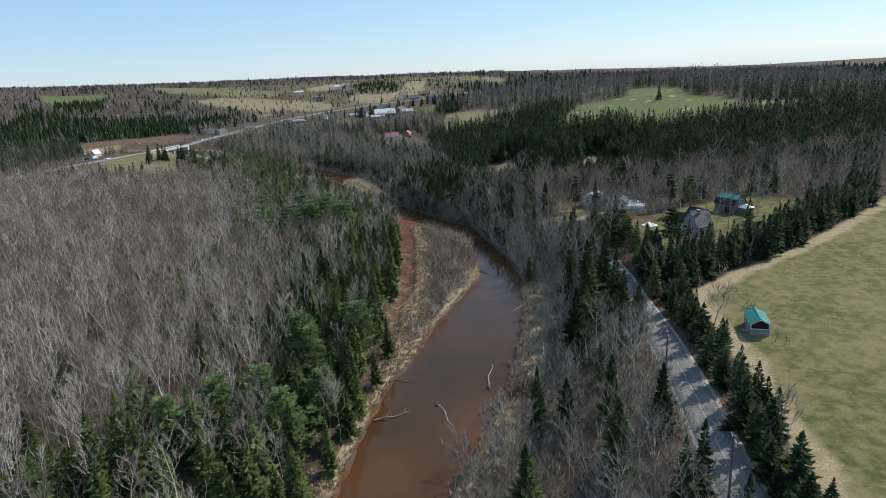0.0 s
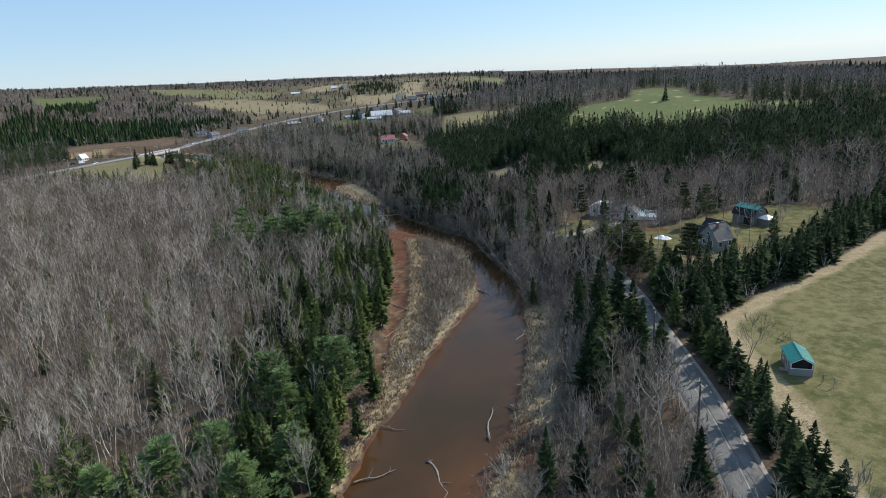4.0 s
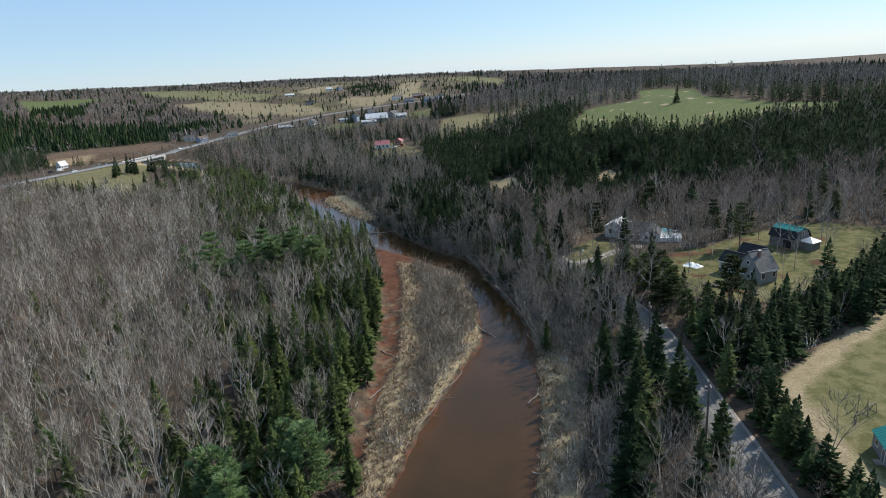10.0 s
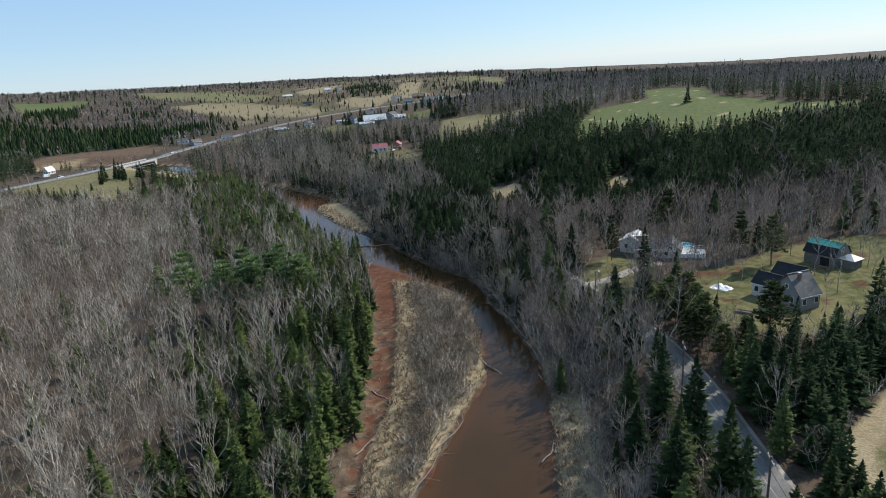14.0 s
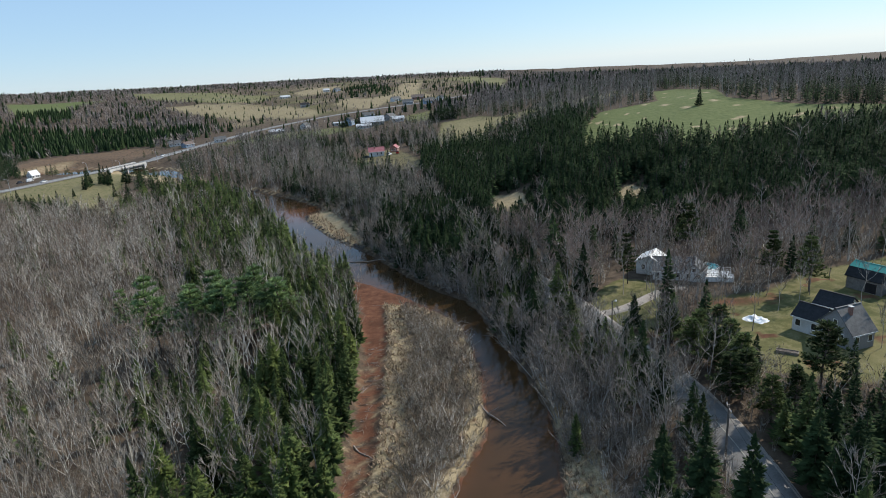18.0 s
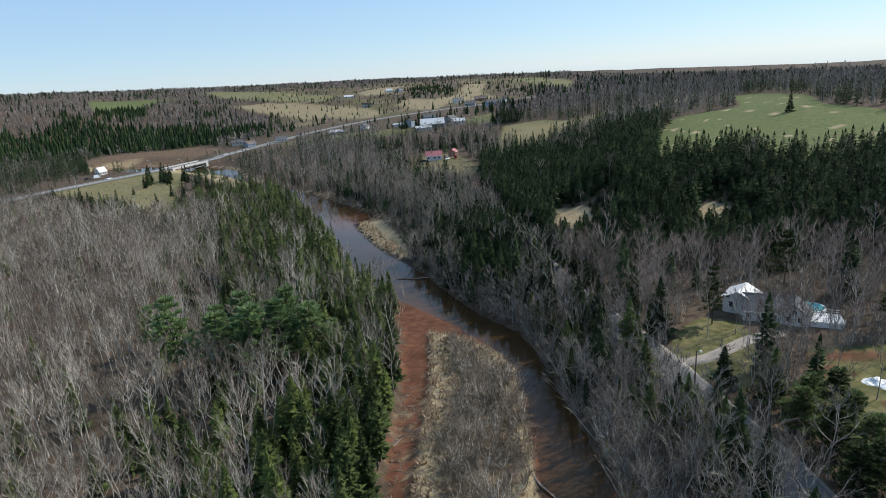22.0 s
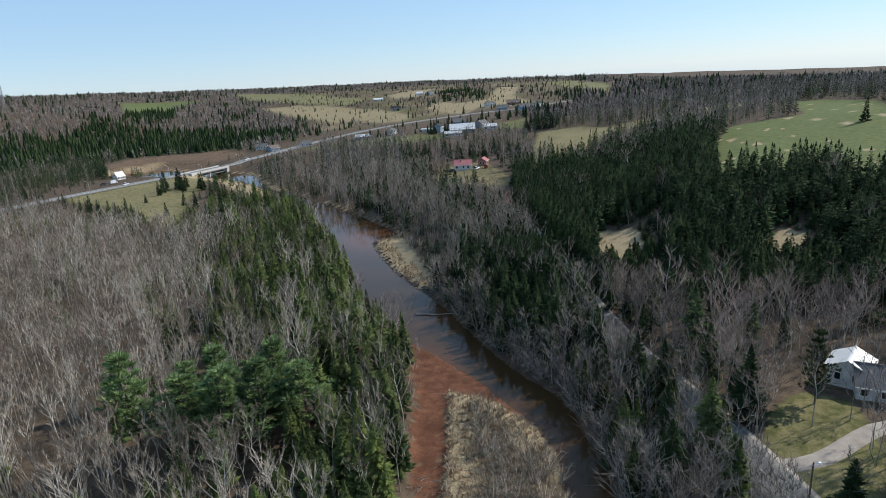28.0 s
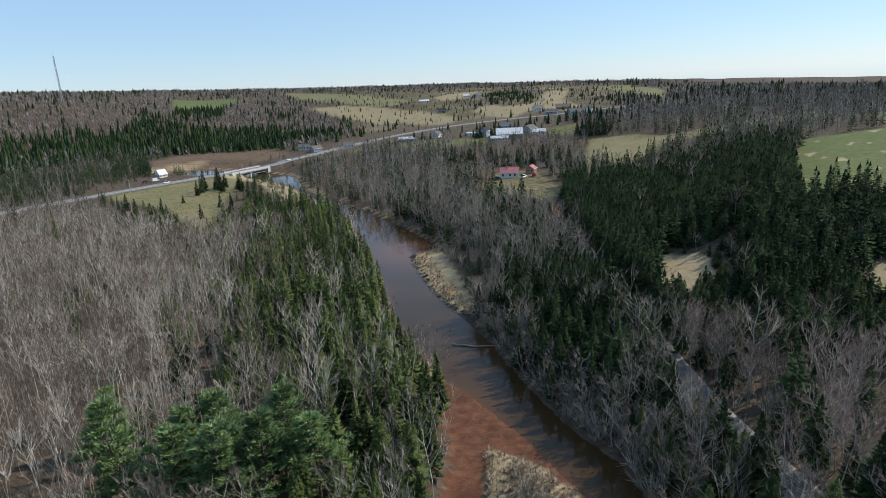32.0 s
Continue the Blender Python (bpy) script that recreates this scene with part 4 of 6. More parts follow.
def plant_all():
    near_bare = [bare_tree(rng, 13, 9, 3, 11, 0.055, low=0.42) for _ in range(5)] + [bare_tree(rng, 12, 7, 3, 7, 0.05, stems=2, low=0.42) for _ in range(3)]
    near_fir = [spruce(rng, 13, 2.55, 27, 8, 3, 0.22, flat=True) for _ in range(4)] + [spruce(rng, 12, 2.2, 24, 8, 4, 0.32, 0.12, flat=True) for _ in range(3)]
    mid_bare = [bare_tree(rng, 13, 8, 2, 11, 0.07, segs=2, plain=True, low=0.44) for _ in range(6)] + [bare_tree(rng, 12, 5, 2, 8, 0.07, stems=2, low=0.45, segs=2, plain=True) for _ in range(3)]
    mid_fir = [spruce(rng, 13, 2.65, 20, 7, 0, 0.22, flat=True) for _ in range(6)]
    hill_fir = [spruce(rng, 13, 2.85, 12, 6, 0, 0.22, flat=True) for _ in range(6)]
    far_bare = [bare_tree(rng, 13, 5, 1, 10, 0.19, segs=1, plain=True) for _ in range(5)]
    far_fir = [spruce(rng, 13, 2.4, 10, 5, 0, 0.2, flat=True) for _ in range(5)]

    # single trees by the river, sharing their meshes
    def tree_meshes(kinds, crown_mat, bark, name):
        out = []
        for v, f, m in kinds:
            pair = []
            for k, mat, nm in ((0, bark, "trunk"), (1, crown_mat, "crown")):
                ff = f[m == k]
                used, inv = np.unique(ff, return_inverse=True)
                pair.append(raw_mesh(nm, v[used], inv.reshape(-1, 3), [mat], floats={"tint": np.zeros(len(used))}))
            out.append(pair)
        return out

    def plant(name, meshes, x, y, z, turn, w, h, label, category, group):
        ob = thing(name, Matrix.LocRotScale((x, y, z), Euler((0, 0, turn)), (w, w, h)), label, category, group)
        for nm, me in zip(("trunk", "crown"), meshes):
            new(nm, me).parent = ob
        return ob

    pines = tree_meshes([white_pine(rng, 15, 3.8, 8, 7, 17) for _ in range(4)], PINE, BARK_DARK, "white_pine")
    # yard pines take the darker fir colour to paint in their backlit side
    backlit_pines = tree_meshes([white_pine(rng, 15, 3.6, 9, 8, 11) for _ in range(4)], FIR, BARK_DARK, "white_pine")
    for k, (x, y, h, r) in enumerate(PINES):
        if x > 20:
            plant("pine_tree", backlit_pines[k % 4], x, y, at(x, y) - 0.1, k * 1.1, r / 3.8, h / 15, "pine beside a lawn, backlit darkness put into its needle colour", "pine tree", "yard pines")
            continue
        plant("white_pine", pines[k % 4], x, y, at(x, y) - 0.1, k * 1.1, r / 3.8 * 1.22, h / 15, "soft green white pine with tiered limbs", "pine tree", "white pines")

    x, y = jittered(-450, 330, 52, 640, 4.0, rng)
    x2, y2 = jittered(-70, 140, 150, 320, 4.2, rng)
    x3, y3 = jittered(-10, 230, 262, 420, 5.0, rng)
    x4, y4 = jittered(-80, 36, 168, 400, 3.6, rng)
    thick = ~side_of_river(x4, y4) & (x4 < np.interp(y4, arr(ROAD)[:, 1], arr(ROAD)[:, 0]) + 9)
    x5, y5 = jittered(-230, -16, 70, 330, 5.2, rng)
    more = side_of_river(x5, y5)
    # trees crowd both verges of the road
    way = np.gradient(ROAD_S, axis=0)
    way /= np.linalg.norm(way, axis=1)[:, None]
    rx, ry = [], []
    for off, gap, low_y in ((-4.3, 3.0, 150), (4.6, 3.2, 190)):
        q = ROAD_S + np.stack([way[:, 1], -way[:, 0]], -1) * off
        s = np.concatenate([[0], np.cumsum(np.hypot(*np.diff(q, axis=0).T))])
        k = np.arange(0, s[-1], gap)
        k = k + rng.uniform(-0.8, 0.8, len(k))
        qx, qy = np.interp(k, s, q[:, 0]) + rng.normal(0, 0.25, len(k)), np.interp(k, s, q[:, 1])
        sel = (qy > low_y) & (qy < 345)
        rx.append(qx[sel])
        ry.append(qy[sel])
    x3, y3 = np.concatenate([x3, x4[thick], x5[more]] + rx), np.concatenate([y3, y4[thick], y5[more]] + ry)
    sel = ~side_of_river(x2, y2)
    first = len(x)
    x, y = np.concatenate([x, x2[sel], x3]), np.concatenate([y, y2[sel], y3])
    young = np.arange(len(x)) >= first
    young[len(x) - len(x3):] = False
    az, r = polar(x, y)
    ok = in_sight(x, y) & ~keep_off(x, y)
    for px, py, _, pr in PINES:
        ok &= np.hypot(x - px, y - py) > pr * np.where(y > 180, 1.1, 0.8)
    x, y, young = x[ok], y[ok], young[ok]
    d, west, (az, r) = river_gap(x, y), side_of_river(x, y), polar(x, y)
    west = np.where(y > 545, az < -22, west)
    share = conifer_share(x, y, d, west)
    fir = (rng.random(len(x)) < share) & ~(young & (share < 0.9))
    # past the west woods lies open ground by the highway
    beyond = (y > 470) & (az < -22) & (r < 470) & (bank_gap(x, y) > 24)
    # firs stand closer than hardwoods; thin both a little
    keep = rng.random(len(x)) < np.where(r > 330, np.where(fir, 0.7, np.where(az > -24, 0.76, 0.55)), np.where(fir, 0.9, 0.86))
    keep &= ~(west & (y > 400) & (y < 545) & (x > -250)) | (rng.random(len(x)) < 0.5)
    keep &= ~beyond | (rng.random(len(x)) < 0.14)
    keep &= (away(HIGHWAY_S, x, y) > 30) | (y < 455) | (rng.random(len(x)) < 0.2)
    scrub = ~west & (d < 9) & (y > 92) & (y < 160)
    keep &= ~scrub | (rng.random(len(x)) < 0.3)
    x, y, d, west, fir, r, az, young = (q[keep] for q in (x, y, d, west, fir, r, az, young))
    # planted spruce hedges round the hay field
    hedge = []
    for line, rows_, gap in ((HEDGE_ROAD, 2, 2.6), (HEDGE_FIELD, 3, 2.7)):
        p = arr(line)
        s = np.concatenate([[0], np.cumsum(np.hypot(*np.diff(p, axis=0).T))])
        for q in range(rows_):
            for k in np.arange(rng.random() * gap, s[-1], gap):
                w = np.array([np.interp(k, s, p[:, 0]), np.interp(k, s, p[:, 1])])
                side = np.array([-(p[-1] - p[0])[1], (p[-1] - p[0])[0]]) / np.linalg.norm(p[-1] - p[0])
                hedge.append((*(w + side * (2.0 + 3.0 * q) + rng.normal(0, 0.7, 2)), rows_))
    hedge = arr(hedge)
    no = np.min(np.hypot(x[:, None] - hedge[None, :, 0], y[:, None] - hedge[None, :, 1]), axis=1) > 2.2
    x, y, d, west, fir, r, az, young = (q[no] for q in (x, y, d, west, fir, r, az, young))
    m = len(hedge)
    x, y = np.append(x, hedge[:, 0]), np.append(y, hedge[:, 1])
    d, west, fir = np.append(d, np.full(m, 30.0)), np.append(west, np.zeros(m, bool)), np.append(fir, (rng.random(m) > 0.2) | (hedge[:, 2] > 2))
    young = np.append(young, np.zeros(m, bool))
    az, r = polar(x, y)
    z = height(x, y) - 0.1
    n = len(x)
    # height in metres
    tall = rng.normal(1.0, 0.15, n) + 0.12 * wobble(x, y, 21, 9)
    tall *= np.where(fir, np.where(west, 11.8, 12.5), np.where(west, 11.2, 10.6))
    tall *= np.where(fir & west & (d > 40), 0.72, 1.0)
    tall *= np.where(~west & (d < 22) & (y < 150) & ~fir, 0.72, 1.0)
    tall *= np.where(fir & (d < 6), 0.8, 1.0)
    tall *= np.where(young, 0.62, 1.0)
    hillside = fir & ~west & (y > 255)
    tall = np.where(hillside, 0.55 * tall + 0.45 * 11.3, tall)
    tall[-m:] = np.where(hedge[:, 2] == 2, rng.uniform(4.2, 9.5, m), rng.uniform(6.5, 10.5, m))
    tall[-m:] = np.where(fir[-m:], tall[-m:], 4.0)
    tall = np.clip(tall, 4, 19)
    fat = tall * rng.uniform(0.85, 1.2, n) / 13
    fat *= np.where(~west & ~fir, 1.22, np.where(west & ~fir, 0.92, 1.05))
    fat[-m:] *= rng.uniform(1.05, 1.75, m)
    # young low growth before the clearings and by the highway
    low = inside(LOW_1, x, y) | inside(LOW_2, x, y) | (away(MEADOW, x, y, True) < 10) | ((away(HIGHWAY_S, x, y) < 50) & (y > 440)) | ((az > -14) & (az < 3) & (r > 325) & (r < 540)) | ((az > 0) & (az < 9) & (y > 440) & (y < 530) & ~fir) | (west & (y > 400) & (x > -250))
    tall *= np.where(low, 0.55, 1.0)
    tall *= np.where((az < -29) & (r > 540), 0.72, 1.0)
    fat *= np.where(low, 0.8, 1.0)
    # kept low south of the yards
    cap = np.where(inside(TRIMMED_1, x, y), np.where(fir, 8.0, 5.5), np.where(inside(TRIMMED_2, x, y), 11.0, 99.0))
    # saplings only beside the highway meadow
    cap = np.where(~fir & west & (away(MEADOW, x, y, True) < 26) & (y > 345), 5.0, cap)
    cap = np.where(inside([(-66, 438), (-18, 400), (-10, 366), (-52, 386)], x, y) & ~fir, 4.0, cap)
    # clearings and the gravel bar lie open to the sun
    for s in (3, 6, 9, 12, 15):
        for spot in (CLEARING, CLEARING_2) if s > 13 else (CLEARING, CLEARING_2, GRAVEL_BAR):
            cap = np.where(inside(spot, x - SUN_WAY.x * s, y - SUN_WAY.y * s), np.minimum(cap, 0.5 * s + 2), cap)
    cap = np.where(~west & (d < 8) & (y > 165) & (y < 300), np.minimum(cap, 8.5 + 0.6 * d), cap)
    fat *= np.minimum(1, (cap + 2) / (tall + 2))
    tall = np.minimum(tall, cap * rng.uniform(0.7, 1.1, n))
    turn, tint = rng.random(n) * 6.28, rng.random(n)
    # the stretch of river that the flight passes nearest
    close = (y < 262) & (x > -75) & (x < 75) & (d < 48)
    order = np.argsort(np.hypot(x + 2, (y - 150) * 0.55))
    single = np.zeros(n, bool)
    fi, ba = [i for i in order if close[i] and fir[i]][:290], [i for i in order if close[i] and not fir[i]][:290]
    single[fi] = single[ba] = True
    fm, fy, bm_ = tree_meshes(near_fir, SPRUCE, BARK_DARK, "spruce"), tree_meshes(near_fir, YOUNG, BARK_DARK, "cedar"), tree_meshes(near_bare, TWIG, BARK, "aspen")
    # east hardwoods are the same trees in the darker, backlit colours
    fw, be = tree_meshes(near_fir, FIR, BARK_DARK, "fir"), tree_meshes(near_bare, TWIG_BACKLIT, BARK_GREY, "maple")
    for i in fi:
        if tint[i] > 0.70 and west[i]:
            plant("cedar_tree", fy[i % len(fy)], x[i], y[i], z[i], turn[i], fat[i], tall[i] / 13, "yellow-green cedar on the river bank", "cedar", "riverside cedars")
        elif west[i]:
            plant("fir_tree", fw[i % len(fw)], x[i], y[i], z[i], turn[i], fat[i], tall[i] / 13, "green fir in the woods beside the mud channel", "fir", "riverside firs")
        else:
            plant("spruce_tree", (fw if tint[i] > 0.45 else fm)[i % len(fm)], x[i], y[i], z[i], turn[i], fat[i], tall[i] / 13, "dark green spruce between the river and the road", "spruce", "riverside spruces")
    for i in ba:
        if west[i]:
            plant("bare_tree", bm_[i % len(bm_)], x[i], y[i], z[i], turn[i], fat[i], tall[i] / 13, "leafless pale-barked aspen in early spring", "tree", "riverside aspens")
        else:
            plant("bare_tree", be[i % len(be)], x[i], y[i], z[i], turn[i], fat[i], tall[i] / 13, "leafless hardwood on the road side of the river, backlit grey put into its colour", "tree", "riverside maples")
    for k, (tx, ty) in enumerate([(52, 187), (55, 199), (64, 200), (83.8, 197), (82.1, 185.5), (95, 194), (58, 204), (68, 205), (44, 213), (47, 216), (57, 214), (61, 212), (52, 209), (65, 217), (50, 218.5), (45, 226), (62, 230), (100, 205), (104, 212), (38, 211), (75.2, 178), (50, 192), (54, 194), (48, 198), (57, 188), (66, 196), (72, 199), (77, 204), (86, 212), (92, 213), (46, 203), (60, 207), (51, 200), (44, 206), (47.5, 206.5), (49.5, 203.5), (45, 199.5), (49, 209), (53.5, 204.5), (42.5, 202), (56, 209.5), (98, 200)]):
        hh = (0.64 + 0.07 * (k % 5)) * (0.8 if k in (0, 1, 2, 8) else 1.0)
        plant("bare_tree", be[k % len(be)], tx, ty, at(tx, ty) - 0.1, k * 1.9, hh * 0.95, hh, "leafless yard tree on a lawn in early spring", "tree", "yard trees")
    rest = ~single
    near = ((r < 120) | (y < 190)) & (np.abs(x) < 85)

    def rows(sel, kinds):
        k = rng.integers(0, len(kinds), sel.sum())
        return np.column_stack([x[sel], y[sel], z[sel], turn[sel], fat[sel], tall[sel] / 13, k, tint[sel]])

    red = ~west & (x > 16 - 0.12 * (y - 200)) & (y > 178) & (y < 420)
    far = r > 330
    scatter_mesh("bare_woodland", near_bare, rows(rest & ~fir & near & west & (d < 60), near_bare), [BARK, TWIG], "leafless pale hardwood forest beside the river", "forest")
    scatter_mesh("bare_woodland", near_bare, rows(rest & ~fir & near & ~west & ~red & (d < 60), near_bare), [BARK_GREY, TWIG_BACKLIT], "leafless hardwoods beside the country road, backlit grey put into their colour", "forest")
    brown = wobble(x, y, 46, 6) + 0.5 * wobble(x, y, 17, 2) + rng.normal(0, 0.22, n) > 0.22
    flat_wood = rest & ~fir & ~far & west & ~(near & (d < 60))
    scatter_mesh("bare_woodland", mid_bare, rows(flat_wood & ~brown, mid_bare), [BARK, TWIG], "leafless pale hardwood forest on flat ground", "forest")
    scatter_mesh("bare_woodland", mid_bare, rows(flat_wood & brown, mid_bare), [BARK_GREY, TWIG_BROWN], "leafless brown hardwoods among pale ones", "forest")
    scatter_mesh("bare_woodland", mid_bare, rows(rest & ~fir & ~far & ~west & ~red & ~(near & (d < 60)), mid_bare), [BARK_GREY, TWIG_BACKLIT], "leafless grey hardwoods between river and road", "forest")
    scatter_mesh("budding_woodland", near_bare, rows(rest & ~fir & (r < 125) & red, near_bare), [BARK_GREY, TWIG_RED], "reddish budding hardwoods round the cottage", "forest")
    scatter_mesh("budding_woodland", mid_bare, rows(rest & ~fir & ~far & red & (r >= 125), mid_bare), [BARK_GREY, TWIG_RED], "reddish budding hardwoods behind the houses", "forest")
    scatter_mesh("bare_woodland", far_bare, rows(rest & ~fir & far, far_bare), [BARK_GREY, HAZY_HILL_TWIG], "distant leafless hardwoods down the valley", "forest")
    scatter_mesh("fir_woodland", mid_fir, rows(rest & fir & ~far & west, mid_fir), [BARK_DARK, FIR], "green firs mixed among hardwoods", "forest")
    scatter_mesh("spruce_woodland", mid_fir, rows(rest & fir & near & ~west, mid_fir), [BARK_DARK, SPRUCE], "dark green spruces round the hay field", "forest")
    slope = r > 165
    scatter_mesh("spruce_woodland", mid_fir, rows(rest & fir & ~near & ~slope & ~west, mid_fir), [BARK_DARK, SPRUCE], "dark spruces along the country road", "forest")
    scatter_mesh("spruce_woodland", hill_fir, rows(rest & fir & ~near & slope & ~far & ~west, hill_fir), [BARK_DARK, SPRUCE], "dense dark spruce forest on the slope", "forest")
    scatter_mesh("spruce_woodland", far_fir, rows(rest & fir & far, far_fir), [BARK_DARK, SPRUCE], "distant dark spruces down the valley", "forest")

    # the same woods go on behind the start and outside the valley's wedge
    X, Y = jittered(-170, 150, -110, 250, 7.0, rng)
    more = ~in_sight(X, Y) & ~keep_off(X, Y)
    X, Y = X[more], Y[more]
    cone = rng.random(len(X)) < 0.25
    base = np.column_stack([X, Y, height(X, Y) - 0.1, rng.random(len(X)) * 6.28, rng.uniform(0.85, 1.25, len(X)), rng.uniform(0.75, 1.05, len(X)), rng.integers(0, 4, len(X)), rng.random(len(X))])
    scatter_mesh("bare_woodland", far_bare, base[~cone], [BARK_GREY, TWIG], "leafless hardwoods downstream along the river", "forest")
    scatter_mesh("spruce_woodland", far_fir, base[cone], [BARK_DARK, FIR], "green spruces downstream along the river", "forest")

    # far woods on the hills
    tiny_fir = []
    for _ in range(3):
        p = Pile()
        for tier, (z0, z1, rad) in enumerate(((1.0, 6.5, 2.8), (4.0, 10.0, 2.1), (7.5, 13.0, 1.3))):
            a2 = rng.random() * 6.28
            rim = [np.array([math.cos(a2 + k * 1.257) * rad * rng.uniform(0.7, 1.2), math.sin(a2 + k * 1.257) * rad * rng.uniform(0.7, 1.2), z0 + rng.uniform(-0.6, 0.6)]) for k in range(5)]
            for k in range(5):
                p.tri(rim[k], rim[(k + 1) % 5], np.array([0, 0, z1]), 1)
        p.tube((0, 0, -0.5), (0, 0, 5), 0.25, 0, 0)
        tiny_fir.append(p.arrays())
    tiny_bare = []
    for _ in range(4):
        p = Pile()
        for _ in range(15):
            a2 = rng.random() * 6.28
            o = np.array([math.cos(a2), math.sin(a2), 0])
            c = o * rng.uniform(0, 1.9) + np.array([0, 0, rng.uniform(1.5, 8)])
            e = c + unit(o * rng.uniform(0.2, 0.9) + np.array([0, 0, 1])) * rng.uniform(2, 4)
            s = np.array([-o[1], o[0], 0.0]) * rng.uniform(0.26, 0.58)
            p.tri(c - s, c + s, e, 1)
        p.tube((0, 0, -0.5), (0, 0, 9), 0.2, 0, 0)
        tiny_bare.append(p.arrays())
    sets = []
    for r0, r1, step, grow in ((470, 1000, 7.0, 1.1), (1000, 1600, 11.5, 1.4), (1600, 3400, 30, 2.4)):
        a, b = np.meshgrid(np.arange(-58, 46, math.degrees(step / ((r0 + r1) / 2))), np.arange(r0, r1, step))
        a = a.ravel() + rng.uniform(-0.5, 0.5, a.size) * math.degrees(step / ((r0 + r1) / 2))
        b = b.ravel() + rng.uniform(-0.5, 0.5, b.size) * step
        X, Y = np.sin(np.radians(a)) * b, 137 + np.cos(np.radians(a)) * b
        done = (X > -450) & (X < 330) & (Y < 640) & in_sight(X, Y)
        g, s, m = open_land(X, Y)
        tree = ~done & (g < 0.3) & (s < 0.4) & (m < 0.25) & (~inside(VILLAGE, X, Y) | (rng.random(len(X)) < 0.3)) & (away(HIGHWAY_S, X, Y) > 14) & (river_gap(X, Y) > 3)
        # hedges and single trees stay in the fields
        tree |= ~done & (g > 0.2) & (np.abs(wobble(X, Y, 240, 9)) < 0.022) & (rng.random(len(X)) < 0.35) & (away(HIGHWAY_S, X, Y) > 14)
        tree |= ~done & (a > -24) & (a < 3) & (b > 600) & (b < 1450) & (away(HIGHWAY_S, X, Y) > 14) & ((rng.random(len(X)) < 0.05 + 0.28 * (s < 0.42)) | (np.abs(wobble(X, Y, 210, 4)) < 0.05) | (wobble(X, Y, 90, 6) > 0.66))
        block = inside(DARK_WOOD, X, Y)
        tree |= block
        tree &= (b < 1600) | (a < 6)
        tree &= (away(HIGHWAY_S, X, Y) > 45) | (a > 2) | (a < -28) | (rng.random(len(X)) < 0.15)
        # the cultivated far slope has hedges and clumps only
        farmed = (a > -24) & (a < 3) & (b > 600) & (b < 1450) & ~block
        tree &= ~farmed | (rng.random(len(X)) < 0.9)
        X, Y, a, b, g2 = X[tree], Y[tree], a[tree], b[tree], np.where(block, 0, g)[tree]
        lump = wobble(X, Y, 190, 5)
        c = 0.08 + 0.6 * (lump > 0.55)
        c = np.where((a < -29) & (b < 800), 0.8, c)
        c = np.where(inside(DARK_WOOD, X, Y) | inside(BELT, X, Y) | inside(DARK_PATCH, X, Y), 0.96, c)
        c = np.where((a > -18) & (b < 760) & (a < -2), 0.45, c)
        c = np.where((a > 5) & (b > 560), 0.10 + 0.35 * (lump > 0.35), c)
        c = np.where((a > -2) & (a < 20) & (b < 720), 0.12, c)
        c = np.where((a > -24) & (a < 3) & (b > 600) & (b < 1450), np.maximum(c, 0.5), c)
        f = rng.random(len(X)) < c
        H = np.clip(rng.normal(10.5, 2.0, len(X)), 5, 16) * np.where(b > 900, 0.85, 1.0) * np.where((a > -24) & (a < 3) & (b > 600) & (b < 1450), 0.72, 1.0) * np.where((a > 5) & (b > 950), 0.6, 1.0)
        sets.append(np.column_stack([X, Y, height(X, Y) - 0.3, rng.random(len(X)) * 6.28, H / 13 * grow * np.where(g2 > 0.2, 0.6, 1.0), H / 13 * (1 + (grow - 1) * 0.15) * np.where(g2 > 0.2, 0.65, 1.0), rng.integers(0, 3, len(X)), rng.random(len(X)), f]))
    sets = np.vstack(sets)
    f = sets[:, 8] > 0.5
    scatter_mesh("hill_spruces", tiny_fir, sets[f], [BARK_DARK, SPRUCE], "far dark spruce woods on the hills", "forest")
    scatter_mesh("hill_hardwoods", tiny_bare, sets[~f], [BARK_GREY, HAZY_HILL_TWIG], "far leafless woods on the hills, distance haze put into their colour", "forest")


plant_all()


